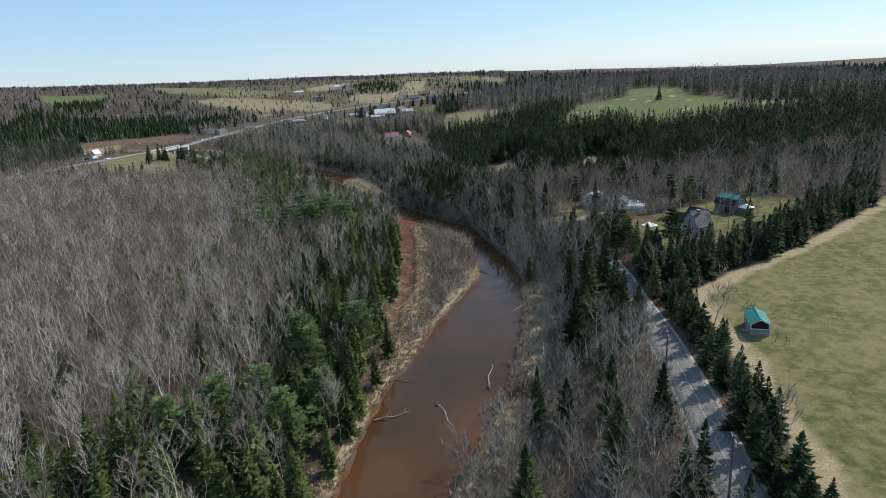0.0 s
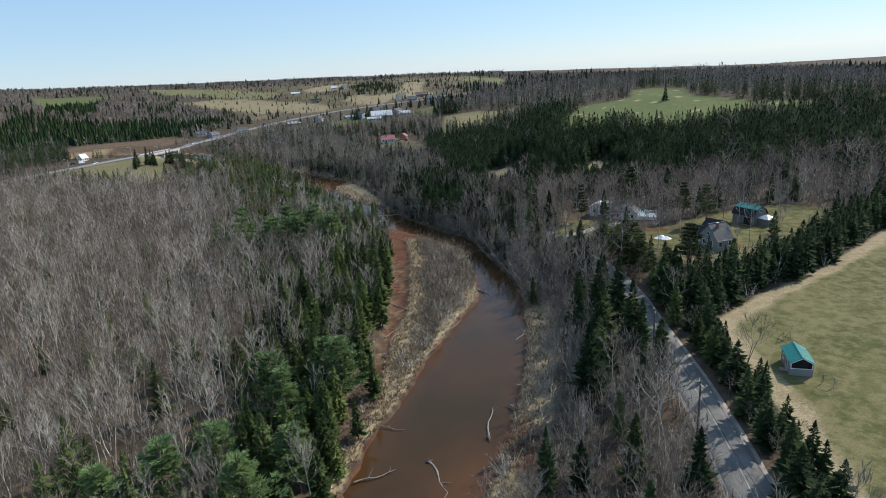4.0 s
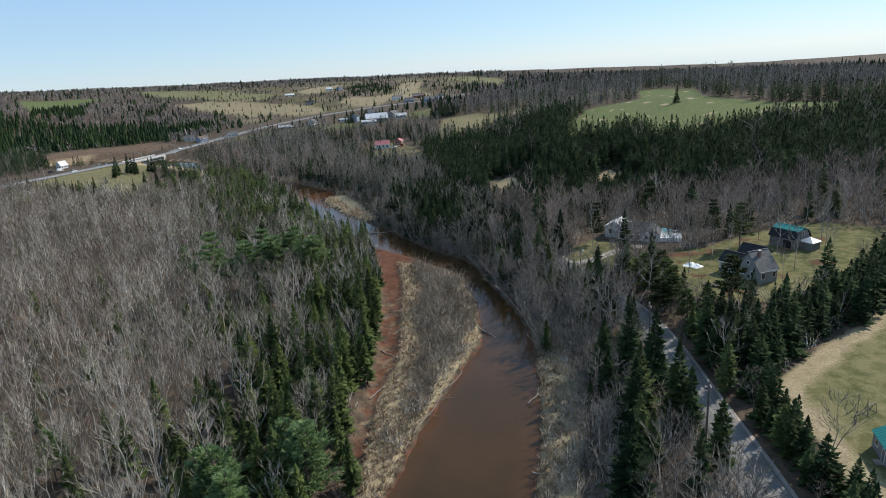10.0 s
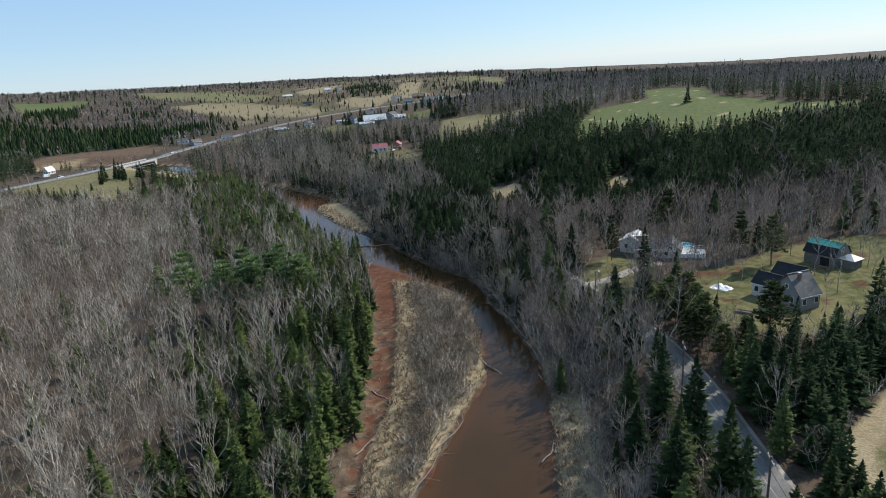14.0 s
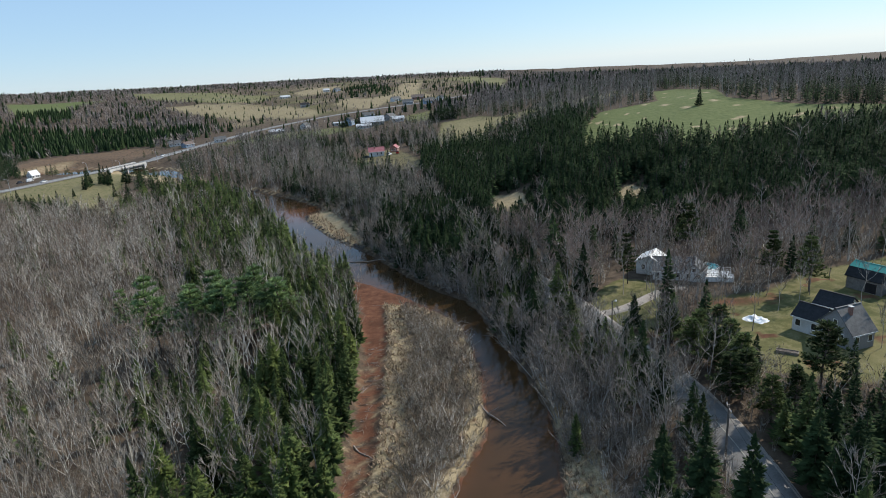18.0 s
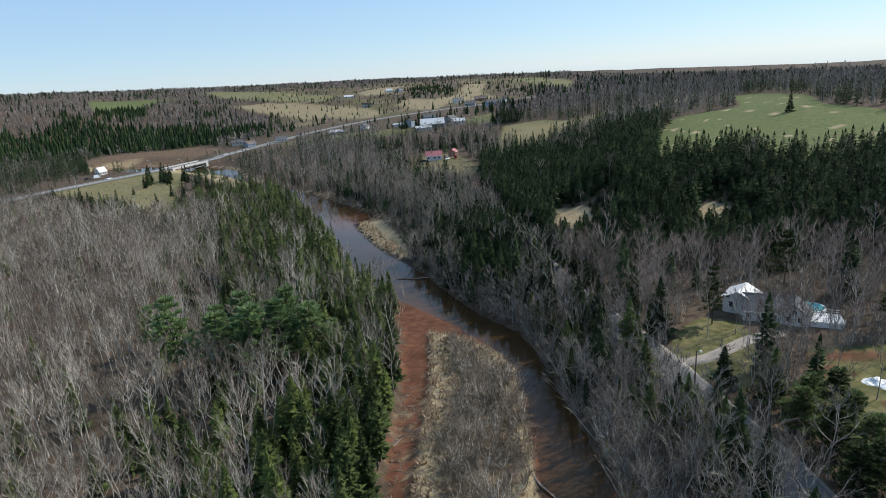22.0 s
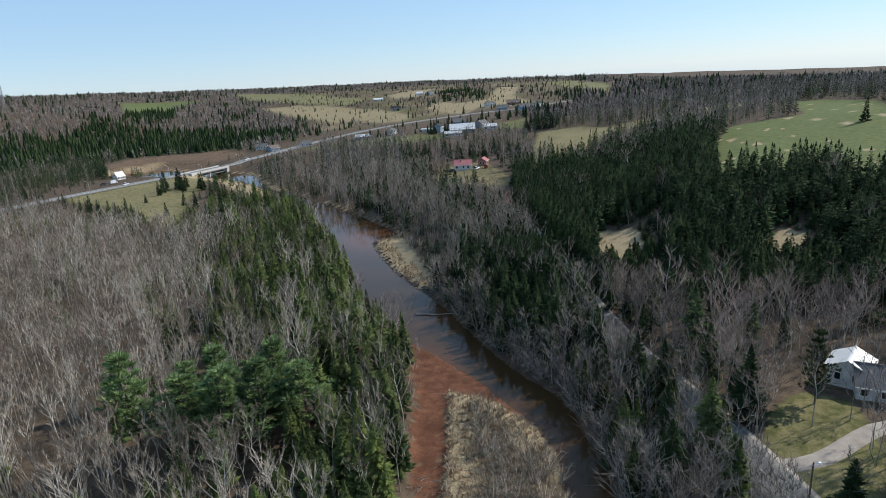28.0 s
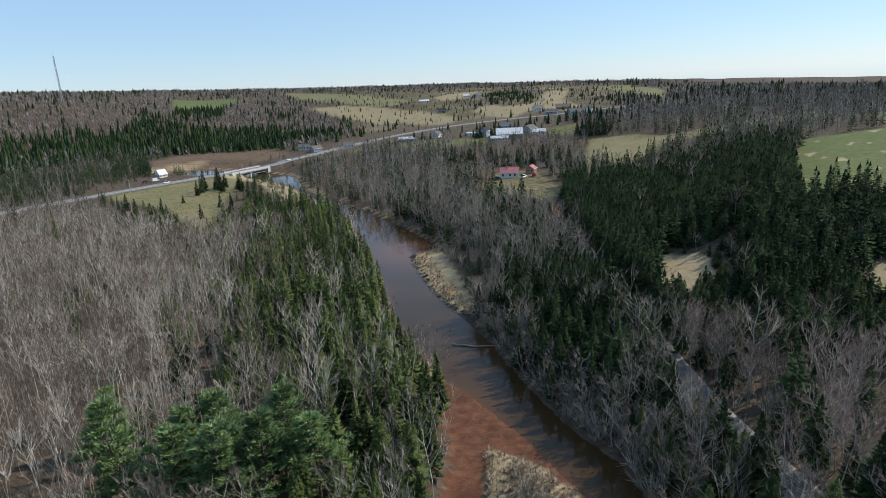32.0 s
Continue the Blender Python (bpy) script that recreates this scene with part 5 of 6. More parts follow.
def undergrowth():
    r2 = np.random.default_rng(11)
    bushes = [shrub_bush(r2, 2.6, 12, 11, 0.036, 0.9) for _ in range(5)]
    thin = [shrub_bush(r2, 3.4, 6, 5, 0.07, 0.6) for _ in range(5)]
    tufts = [grass_tuft(r2, 0.85, 9, 0.2) for _ in range(5)]

    def place(x, y, kinds, size, spread_=0.25):
        s = size * np.clip(r2.normal(1, spread_, len(x)), 0.4, 1.7)
        return np.column_stack([x, y, height(x, y) - 0.03, r2.random(len(x)) * 6.28, s, s, r2.integers(0, len(kinds), len(x)), r2.random(len(x))])

    # alders on the island, thick down the middle
    x, y = jittered(-24, 8, 112, 232, 1.35, r2)
    inn = inside(ISLAND, x, y)
    rim = away(ISLAND, x, y, True)
    mudside = away(MUD, x, y, True)
    ok = inn & (rim > 0.5) & (mudside > 4.6 + 2.5 * wobble(x, y, 17, 4)) & (y > 128 + 6 * wobble(x, y, 15, 2)) & (y < 222)
    ok &= (r2.random(len(x)) < 0.82) & (wobble(x, y, 11, 7) + 0.5 * wobble(x, y, 4, 2) > -0.25)
    scatter_mesh("alder_thicket", bushes, place(x[ok], y[ok], bushes, 1.2, 0.35), [BARK, SHRUB], "bare grey-brown alder thicket on the island", "shrubs")
    # scrub along the east bank and under the woods
    x, y = jittered(-130, 36, 60, 420, 2.3, r2)
    d, west = river_gap(x, y), side_of_river(x, y)
    ok = (d > 1.2) & (d < 16) & ~inside(ISLAND, x, y) & ~inside(MUD, x, y) & ~inside(GRAVEL_BAR, x, y) & (away(ROAD_S, x, y) > 4) & (r2.random(len(x)) < np.where(west, 0.35, 0.55))
    scatter_mesh("bank_scrub", bushes, place(x[ok], y[ok], bushes, 0.95, 0.35), [BARK, SHRUB], "bare scrub and saplings along the river bank", "shrubs")
    x, y = jittered(-60, 26, 160, 300, 2.3, r2)
    d = river_gap(x, y)
    ok = (d > 0.8) & (d < 9) & ~side_of_river(x, y) & ~inside(GRAVEL_BAR, x, y) & (r2.random(len(x)) < 0.85)
    scatter_mesh("bank_alders", bushes, place(x[ok], y[ok], bushes, 2.0, 0.3), [BARK_GREY, TWIG_BACKLIT], "tall grey alders leaning over the river", "shrubs")
    # low thicket between the river and the road
    x, y = jittered(4, 36, 66, 172, 2.0, r2)
    d = river_gap(x, y)
    ok = (d > 5.5) & (away(ROAD_S, x, y) > 4.0) & ~side_of_river(x, y) & (wobble(x, y, 13, 5) > -0.5) & (r2.random(len(x)) < 0.8)
    scatter_mesh("roadside_thicket", bushes, place(x[ok], y[ok], bushes, 1.15, 0.4), [BARK_GREY, TWIG_BACKLIT], "grey leafless thicket between river and road", "shrubs")
    # saplings under the east woods
    x, y = jittered(-70, 150, 62, 300, 2.9, r2)
    bad = keep_off(x, y)
    d = river_gap(x, y)
    ok = ~bad & ~side_of_river(x, y) & (d > 2) & in_sight(x, y, 5) & ((y > 132) | (x < 36)) & (r2.random(len(x)) < 0.85)
    scatter_mesh("woodland_saplings", thin, place(x[ok], y[ok], thin, 1.0, 0.35), [BARK, SHRUB], "thin bare saplings under the east woods", "shrubs")
    # dead grass
    x, y = jittered(-30, 22, 70, 262, 0.62, r2)
    d = river_gap(x, y)
    isl = inside(ISLAND, x, y)
    p = np.where(isl, np.where(away(MUD, x, y, True) < 6.5, 0.75 * (wobble(x, y, 3.1, 6) > -0.35), 0.22), 0.85 * (1 - sstep(1.5, 7, d)))
    p = np.where(isl & (y < 133), 0.9, p)
    p = np.where((d < 0.45) | inside(MUD, x, y), 0, p)
    p = np.where(~isl & (y > 185), p * 0.25, p)
    p = p * (wobble(x, y, 7, 3) > -0.55)
    ok = r2.random(len(x)) < p
    scatter_mesh("dead_grass", tufts, place(x[ok], y[ok], tufts, 0.85, 0.3), [STRAW], "flattened straw-coloured dead grass on the banks", "grass")
    x, y = jittered(-120, -20, 262, 420, 1.3, r2)
    d = river_gap(x, y)
    ok = (d > 0.5) & (d < 6) & ~side_of_river(x, y) & (r2.random(len(x)) < 0.8)
    scatter_mesh("dead_grass", tufts, place(x[ok], y[ok], tufts, 1.3, 0.3), [STRAW], "straw-coloured dead grass on the gravel bar", "grass")
    # washed-up sticks on the mud and the island's edge
    stick = []
    for _ in range(5):
        p = Pile()
        for _ in range(5):
            a = np.array([*r2.uniform(-0.7, 0.7, 2), 0.04])
            w = np.array([*r2.normal(0, 1, 2), r2.uniform(-0.02, 0.15)])
            p.tube(a, a + unit(w) * r2.uniform(0.6, 2.2), 0.045, 0.012, 0)
        stick.append(p.arrays())
    x, y = jittered(-32, 8, 96, 255, 1.9, r2)
    ok = (inside(MUD, x, y) & (y < 205) & (r2.random(len(x)) < 0.4)) | (inside(ISLAND, x, y) & (away(MUD, x, y, True) < 6) & (r2.random(len(x)) < 0.6)) | (inside(ISLAND, x, y) & (away(ISLAND, x, y, True) < 1.6) & (r2.random(len(x)) < 0.7))
    scatter_mesh("river_debris", stick, place(x[ok], y[ok], stick, 1.0, 0.3), [WOOD_GREY], "washed-up sticks and flood debris on red mud", "driftwood")

    # dark stones along the water's edge of the gravel bar
    rock = []
    for _ in range(4):
        bm = bmesh.new()
        bmesh.ops.create_icosphere(bm, subdivisions=1, radius=0.5)
        q = np.array([v.co[:] for v in bm.verts]) * r2.uniform(0.7, 1.2, (len(bm.verts), 1)) * (1, 1, 0.6)
        rock.append((q, np.array([[v.index for v in f.verts] for f in bm.faces]), np.zeros(len(bm.faces), int)))
        bm.free()
    edge = smoothed(GRAVEL_BAR[:5])
    k = r2.uniform(0, len(edge) - 1.01, 420)
    i = k.astype(int)
    p = edge[i] + (edge[i + 1] - edge[i]) * (k - i)[:, None] + r2.normal(0, 0.55, (420, 2))
    scatter_mesh("shore_stones", rock, place(p[:, 0], p[:, 1], rock, 0.95, 0.4), [RIVER_STONE], "dark wet stones along a gravel bar", "stones")


undergrowth()


# ---- buildings ----
def opening(parent, name, x, y, z, w, h, face, frame_mat=TRIM_WHITE, pane_mat=GLASS, pane="pane"):
    """A window or door on a wall; face: 'x+', 'x-', 'y+', 'y-', the way that the wall looks."""
    ax, sg = face[0], 1 if face[1] == "+" else -1
    t = 0.08

    def piece(u, v, su, sv, depth, out):
        if ax == "x":
            return ((x + sg * out, y + u, z + v), (depth, su, sv))
        return ((x + u, y + sg * out, z + v), (su, depth, sv))
    fr = part(name, boxed(piece(-w / 2, 0, t, h + t, 0.10, 0.03), piece(w / 2, 0, t, h + t, 0.10, 0.03), piece(0, h / 2, w, t, 0.10, 0.03), piece(0, -h / 2, w + 0.1, t, 0.14, 0.05)), frame_mat, parent)
    part(pane, boxed(piece(0, 0, w - t, h - t, 0.05, 0.02)), pane_mat, fr)
    return fr


def gable_house(name, label, category, x, y, ridge, length, width, wall_h, rise, wall_mat, roof_mat, windows=2, door=True, chimney=False, over=0.35, lift=0.0, group="", z=None):
    """A house with its ridge along a compass-free angle (degrees from x)."""
    ob = thing(name, pose(x, y, (at(x, y) if z is None else z) + lift, 0, 0, ridge - 90), label, category, group)
    a, b = width / 2, length / 2
    part("wall", prism(bmesh.new(), [(-a, -0.8), (a, -0.8), (a, wall_h), (0, wall_h + rise), (-a, wall_h)], -b, b), wall_mat, ob)
    k = rise / a
    for s in (-1, 1):
        o = a + over
        out = [(0, wall_h + rise + 0.02), (s * o, wall_h - k * over + 0.02), (s * o, wall_h - k * over + 0.16), (0, wall_h + rise + 0.18)]
        roof = part("roof", prism(bmesh.new(), out, -b - over, b + over), roof_mat, ob)
    part("ridge_cap", boxed(((0, 0, wall_h + rise + 0.2), (0.34, length + 2 * over, 0.06))), roof_mat, ob)
    for s in (-1, 1):
        part("fascia", boxed(((s * (a + over), 0, wall_h - k * over + 0.07), (0.06, length + 2 * over, 0.2))), TRIM_WHITE, ob)
    for i in range(windows):
        yy = -b + length * (i + 0.5 + (0.12 if i % 2 else -0.08)) / windows
        for face, s in (("x+", 1), ("x-", -1)):
            opening(ob, "window", s * a, yy, wall_h * 0.58, min(1.0, length / windows * 0.5), min(1.3, wall_h * 0.5), face)
    for face, s in (("y+", 1), ("y-", -1)):
        opening(ob, "window", -a * 0.42, s * b, wall_h * 0.58, 0.9, min(1.3, wall_h * 0.5), face)
        opening(ob, "window", a * 0.42, s * b, wall_h * 0.58, 0.9, min(1.3, wall_h * 0.5), face)
        if rise > 1.8:
            opening(ob, "window", 0, s * b, wall_h + rise * 0.32, 0.8, 0.9, face)
    if door:
        opening(ob, "door", -a, b * 0.05, 1.02, 0.95, 2.05, "x-", TRIM_WHITE, WOOD_GREY, "door_leaf")
    if chimney:
        ch = part("chimney", boxed(((a * 0.3, -b * 0.25, wall_h + rise * 0.9), (0.55, 0.55, 1.6))), STONE, ob)
        part("chimney_cap", boxed(((a * 0.3, -b * 0.25, wall_h + rise * 0.9 + 0.85), (0.7, 0.7, 0.12))), CONCRETE, ch)
    return ob


def field_shed():
    ob = thing("field_shed", pose(56.05, 112.9, at(56, 113), 0, 0, -14.9), "grey-sided shed with teal metal roof in a hay field", "shed")
    w, l, h, rise = 1.72, 2.85, 2.45, 0.95
    part("side_wall", boxed(((-w, 0, h / 2 - 0.2), (0.12, 2 * l, h + 0.4))), SIDING_GREY, ob)
    part("side_wall", boxed(((w, 0, h / 2 - 0.2), (0.12, 2 * l, h + 0.4))), SIDING_GREY, ob)
    part("back_wall", prism(bmesh.new(), [(-w + 0.06, -0.4), (w - 0.06, -0.4), (w - 0.06, h), (0, h + rise), (-w + 0.06, h)], l - 0.12, l), SIDING_GREY, ob)
    part("front_wall", boxed(((0, -l + 0.06, 0.42), (2 * w - 0.12, 0.12, 1.65))), SIDING_GREY, ob)
    # solid dark sheet in the open porch, painting the shade within
    part("porch_shade_panel", boxed(((0, -l + 0.4, 1.85), (2 * w - 0.14, 0.05, 1.25))), DARK, ob, "near-black panel standing in for the shade inside the porch")
    part("porch_rail", boxed(((0, -l + 0.04, 1.29), (2 * w - 0.1, 0.16, 0.08))), TRIM_WHITE, ob)
    for s in (-1, 1):
        part("porch_post", boxed(((s * (w - 0.1), -l + 0.06, 1.85), (0.16, 0.14, 1.2))), TRIM_WHITE, ob)
    # gable face in the same near-black as the porch panel
    part("gable", prism(bmesh.new(), [(-w, h), (w, h), (0, h + rise)], -l + 0.02, -l + 0.12), DARK, ob)
    part("floor_deck", boxed(((0, -0.05, -0.1), (2 * w + 0.1, 2 * l + 0.3, 0.12))), WOOD_GREY, ob)
    k = rise / w
    for s in (-1, 1):
        o = w + 0.24
        slope = part("roof", prism(bmesh.new(), [(0, h + rise + 0.03), (s * o, h - 0.24 * k + 0.03), (s * o, h - 0.24 * k + 0.11), (0, h + rise + 0.11)], -l - 0.35, l + 0.3), ROOF_TEAL, ob)
        for i in range(12):
            yy = -l - 0.2 + i * (2 * l + 0.4) / 11
            bm = bmesh.new()
            prism(bm, [(s * 0.1, h + rise + 0.11 - 0.1 * k), (s * o, h - 0.24 * k + 0.11), (s * o, h - 0.24 * k + 0.14), (s * 0.1, h + rise + 0.14 - 0.1 * k)], yy - 0.02, yy + 0.02)
            part("roof_rib", bm, ROOF_TEAL, slope)
        part("fascia", prism(bmesh.new(), [(0, h + rise - 0.1), (s * o, h - 0.24 * k - 0.1), (s * o, h - 0.24 * k + 0.04), (0, h + rise + 0.04)], -l - 0.4, -l - 0.36), TRIM_WHITE, ob)
    part("ridge_cap", boxed(((0, -0.02, h + rise + 0.14), (0.3, 2 * l + 0.7, 0.05))), ROOF_TEAL, ob)
    opening(ob, "window", -w - 0.06, 1.4, 1.5, 0.8, 0.9, "x-")
    opening(ob, "door", -w - 0.06, -0.9, 1.0, 0.9, 2.0, "x-", TRIM_WHITE, WOOD_GREY, "door_leaf")
    part("step", boxed(((-w - 0.6, -0.9, -0.02), (0.9, 1.2, 0.2))), WOOD_GREY, ob)
    return ob


field_shed()
gable_house("farmhouse", "old farmhouse with grey shingled roof and grey walls", "house", 70.6, 181.4, 18, 5.2, 7.2, 3.3, 3.7, SIDING_GREY, ROOF_GREY, 2, False, True)
gable_house("farmhouse_wing", "white-sided farmhouse wing with black shingled roof", "house", 68.0, 187.0, -58, 5.0, 5.2, 3.1, 1.9, SIDING_WHITE, ROOF_BLACK, 2, True, False)
gable_house("white_garage", "white-sided outbuilding with black shingled roof", "outbuilding", 75.0, 191.6, -55, 5.8, 5.2, 3.2, 1.9, SIDING_WHITE, ROOF_BLACK, 2, True, False)


def gambrel_barn():
    ob = thing("barn", pose(91.2, 205.3, at(91.2, 205.3), 0, 0, -62 - 90), "weathered barn with teal-topped gambrel roof", "barn")
    a, b, h = 3.1, 3.7, 2.9
    shape = [(-a, -0.6), (a, -0.6), (a, h), (a * 0.62, h + 1.9), (0, h + 2.75), (-a * 0.62, h + 1.9), (-a, h)]
    part("wall", prism(bmesh.new(), shape, -b, b), BARN_WOOD, ob)
    for s in (-1, 1):
        part("upper_roof", prism(bmesh.new(), [(0, h + 2.78), (s * a * 0.66, h + 1.88), (s * a * 0.66, h + 2.0), (0, h + 2.92)], -b - 0.3, b + 0.3), ROOF_TEAL, ob, "teal metal upper roof slope")
        part("lower_roof", prism(bmesh.new(), [(s * a * 0.64, h + 1.92), (s * (a + 0.3), h - 0.1), (s * (a + 0.4), h + 0.02), (s * a * 0.68, h + 1.98)], -b - 0.3, b + 0.3), ROOF_BLACK, ob, "black shingled lower roof slope")
    part("ridge_cap", boxed(((0, 0, h + 2.93), (0.3, 2 * b + 0.6, 0.05))), ROOF_TEAL, ob)
    opening(ob, "barn_door", -a, -1.5, 1.2, 2.4, 2.3, "x-", WOOD_GREY, DARK, "door_leaf")
    opening(ob, "barn_door", a, 1.5, 1.2, 2.4, 2.3, "x+", WOOD_GREY, DARK, "door_leaf")
    for s, f in ((1, "y+"), (-1, "y-")):
        opening(ob, "window", 0, s * b, h + 1.3, 0.9, 1.0, f)
        opening(ob, "window", -1.6, s * b, 1.4, 0.8, 0.9, f)
    for s in (-1, 1):
        part("lean_post", boxed(((s * a, b + 0.02, h / 2), (0.2, 0.2, h))), WOOD_GREY, ob)


gambrel_barn()


def small_hip_shed():
    ob = thing("lean_to_shed", pose(94.4, 201.0, at(94.4, 201.0), 0, 0, -62), "small dark shed with pale metal hipped roof by a barn", "shed")
    part("wall", boxed(((0, 0, 0.9), (3.6, 3.4, 2.8))), BARN_WOOD, ob)
    bm = bmesh.new()
    rim = [bm.verts.new(p) for p in ((-2.1, -2.0, 2.25), (2.1, -2.0, 2.25), (2.1, 2.0, 2.25), (-2.1, 2.0, 2.25))]
    low = [bm.verts.new(v.co - Vector((0, 0, 0.12))) for v in rim]
    top = bm.verts.new((0, 0, 3.35))
    for i in range(4):
        j = (i + 1) % 4
        bm.faces.new((rim[i], rim[j], top))
        bm.faces.new((low[j], low[i], rim[i], rim[j])[::-1])
    bm.faces.new(low[::-1])
    part("roof", bm, ROOF_LIGHT, ob, "pale metal roof")
    opening(ob, "door", -1.8, 0, 1.0, 1.4, 2.0, "x-", WOOD_GREY, DARK, "door_leaf")


small_hip_shed()


def cottage():
    gable_house("cottage", "long cottage with blue-grey shingled roof among bare trees", "house", 53.4, 222.2, -17, 9.4, 8.0, 2.3, 2.3, SIDING_WHITE, ROOF_SLATE, 4, True, False)
    gable_house("cottage_annex", "white-gabled cottage annex with blue-grey roof beside a pool", "house", 57.6, 219.2, 66, 6.0, 5.2, 2.3, 1.9, SIDING_WHITE, ROOF_SLATE, 2, False, False)
    gable_house("cottage_wing", "two-storey white cottage wing with pale metal roof", "house", 49.4, 226.0, 57, 6.4, 6.0, 3.4, 1.5, SIDING_WHITE, ROOF_LIGHT, 2, False, False)
    deck = thing("pool_deck", pose(62.6, 217.6, at(62.6, 217.6), 0, 0, -17), "white-railed wooden deck beside a cottage", "deck")
    part("deck_floor", boxed(((0, 0, 1.1), (6.5, 5.0, 0.16))), ROOF_LIGHT, deck)
    for i in range(5):
        for s in (-1, 1):
            part("rail_post", boxed(((-3.2 + i * 1.6, s * 2.45, 0.95), (0.1, 0.1, 2.3))), TRIM_WHITE, deck)
    for s in (-1, 1):
        part("rail", boxed(((0, s * 2.45, 2.08), (6.5, 0.12, 0.08))), TRIM_WHITE, deck)
        part("rail", boxed(((0, s * 2.45, 1.6), (6.5, 0.08, 0.06))), TRIM_WHITE, deck)
    part("skirt", boxed(((0, -2.5, 0.5), (6.5, 0.06, 1.15))), TRIM_WHITE, deck)
    pool = thing("garden_pool", pose(62.6, 223.4, at(62.6, 223.4)), "round above-ground pool with teal cover", "pool")
    part("pool_wall", rods(((0, 0, -0.3), (0, 0, 1.2), 2.7, 2.7, 28)), ROOF_LIGHT, pool)
    part("pool_cover", rods(((0, 0, 1.2), (0, 0, 1.26), 2.5, 2.5, 28)), POOL, pool)
    part("pool_rim", rods(((0, 0, 1.12), (0, 0, 1.22), 2.85, 2.85, 28)), TRIM_WHITE, pool)


cottage()


def snow_patch():
    bm = bmesh.new()
    bmesh.ops.create_grid(bm, x_segments=44, y_segments=32, size=1.0)
    for v in bm.verts:
        x, y = v.co.x * 3.3, v.co.y * 2.3
        q = noise.noise(Vector((x * 0.55, y * 0.55, 3.1)))
        rim = 1.0 - math.hypot(x / 2.7, y / 1.7) + 0.45 * q + 0.16 * noise.noise(Vector((x * 2.1, y * 2.1, 0.4)))
        lump = 0.55 + 0.5 * noise.noise(Vector((x * 0.9, y * 0.9, 7.0))) + 0.22 * noise.noise(Vector((x * 2.7, y * 2.7, 1.0)))
        v.co = Vector((x, y, max(-0.3, min(1.0, 1.5 * rim) * max(0.25, lump) * 1.1)))
    bmesh.ops.delete(bm, geom=[f for f in bm.faces if all(v.co.z < -0.2 for v in f.verts)], context="FACES")
    ob = part("snow_pile", bm, SNOW, smooth=True)
    ob.matrix_basis = pose(60.0, 193.0, at(60, 193), 0, 0, -25)
    tagged(ob, "last melting pile of white snow on a lawn", "snow")


snow_patch()


def light_pole():
    x, y = 30.9, 193.4
    ob = thing("yard_light", pose(x, y, at(x, y)), "dark wooden pole with a white lamp on top", "street lamp")
    part("pole", rods(((0, 0, -0.4), (0.05, 0, 6.9), 0.14, 0.10, 10)), BARK_DARK, ob)
    arm = part("lamp_arm", rods(((0.05, 0, 6.6), (0.7, -0.1, 6.9), 0.03, 0.03, 8)), STEEL, ob)
    part("lamp_head", rods(((0.7, -0.1, 6.78), (0.7, -0.1, 7.0), 0.26, 0.16, 12)), TRIM_WHITE, ob, "white lamp head")
    part("collar", rods(((0.05, 0, 6.4), (0.05, 0, 6.5), 0.15, 0.15, 10)), STEEL, ob)


light_pole()


def frame_goal(x, y, turn):
    ob = thing("timber_frame", pose(x, y, at(x, y), 0, 0, turn), "leaning light timber play frame on grass", "frame", "timber frames")
    for s in (-1, 1):
        part("post", rods(((s * 0.95, 0, -0.1), (s * 0.8, 0.2, 1.7), 0.05, 0.05, 6)), WOOD_GREY, ob)
        part("brace", rods(((s * 0.95, 1.2, -0.1), (s * 0.8, 0.2, 1.7), 0.04, 0.04, 6)), WOOD_GREY, ob)
        part("foot", rods(((s * 0.95, -0.1, 0.05), (s * 0.95, 1.3, 0.05), 0.05, 0.05, 6)), WOOD_GREY, ob)
    part("crossbar", rods(((-0.85, 0.2, 1.7), (0.85, 0.2, 1.7), 0.05, 0.05, 6)), WOOD_GREY, ob)


frame_goal(60, 123.5, 20)
frame_goal(57.6, 106.6, -50)


def raised_bed():
    ob = thing("raised_bed", pose(58.6, 178.2, at(58.6, 178.2), 0, 0, -32), "weathered timber garden bed on a lawn", "planter")
    for s in (-1, 1):
        part("long_board", boxed(((0, s * 0.55, 0.2), (3.6, 0.08, 0.6))), WOOD_GREY, ob)
        part("end_board", boxed(((s * 1.76, 0, 0.2), (0.08, 1.02, 0.6))), WOOD_GREY, ob)
    part("soil", boxed(((0, 0, 0.12), (3.44, 1.02, 0.5))), BARK_DARK, ob)


raised_bed()


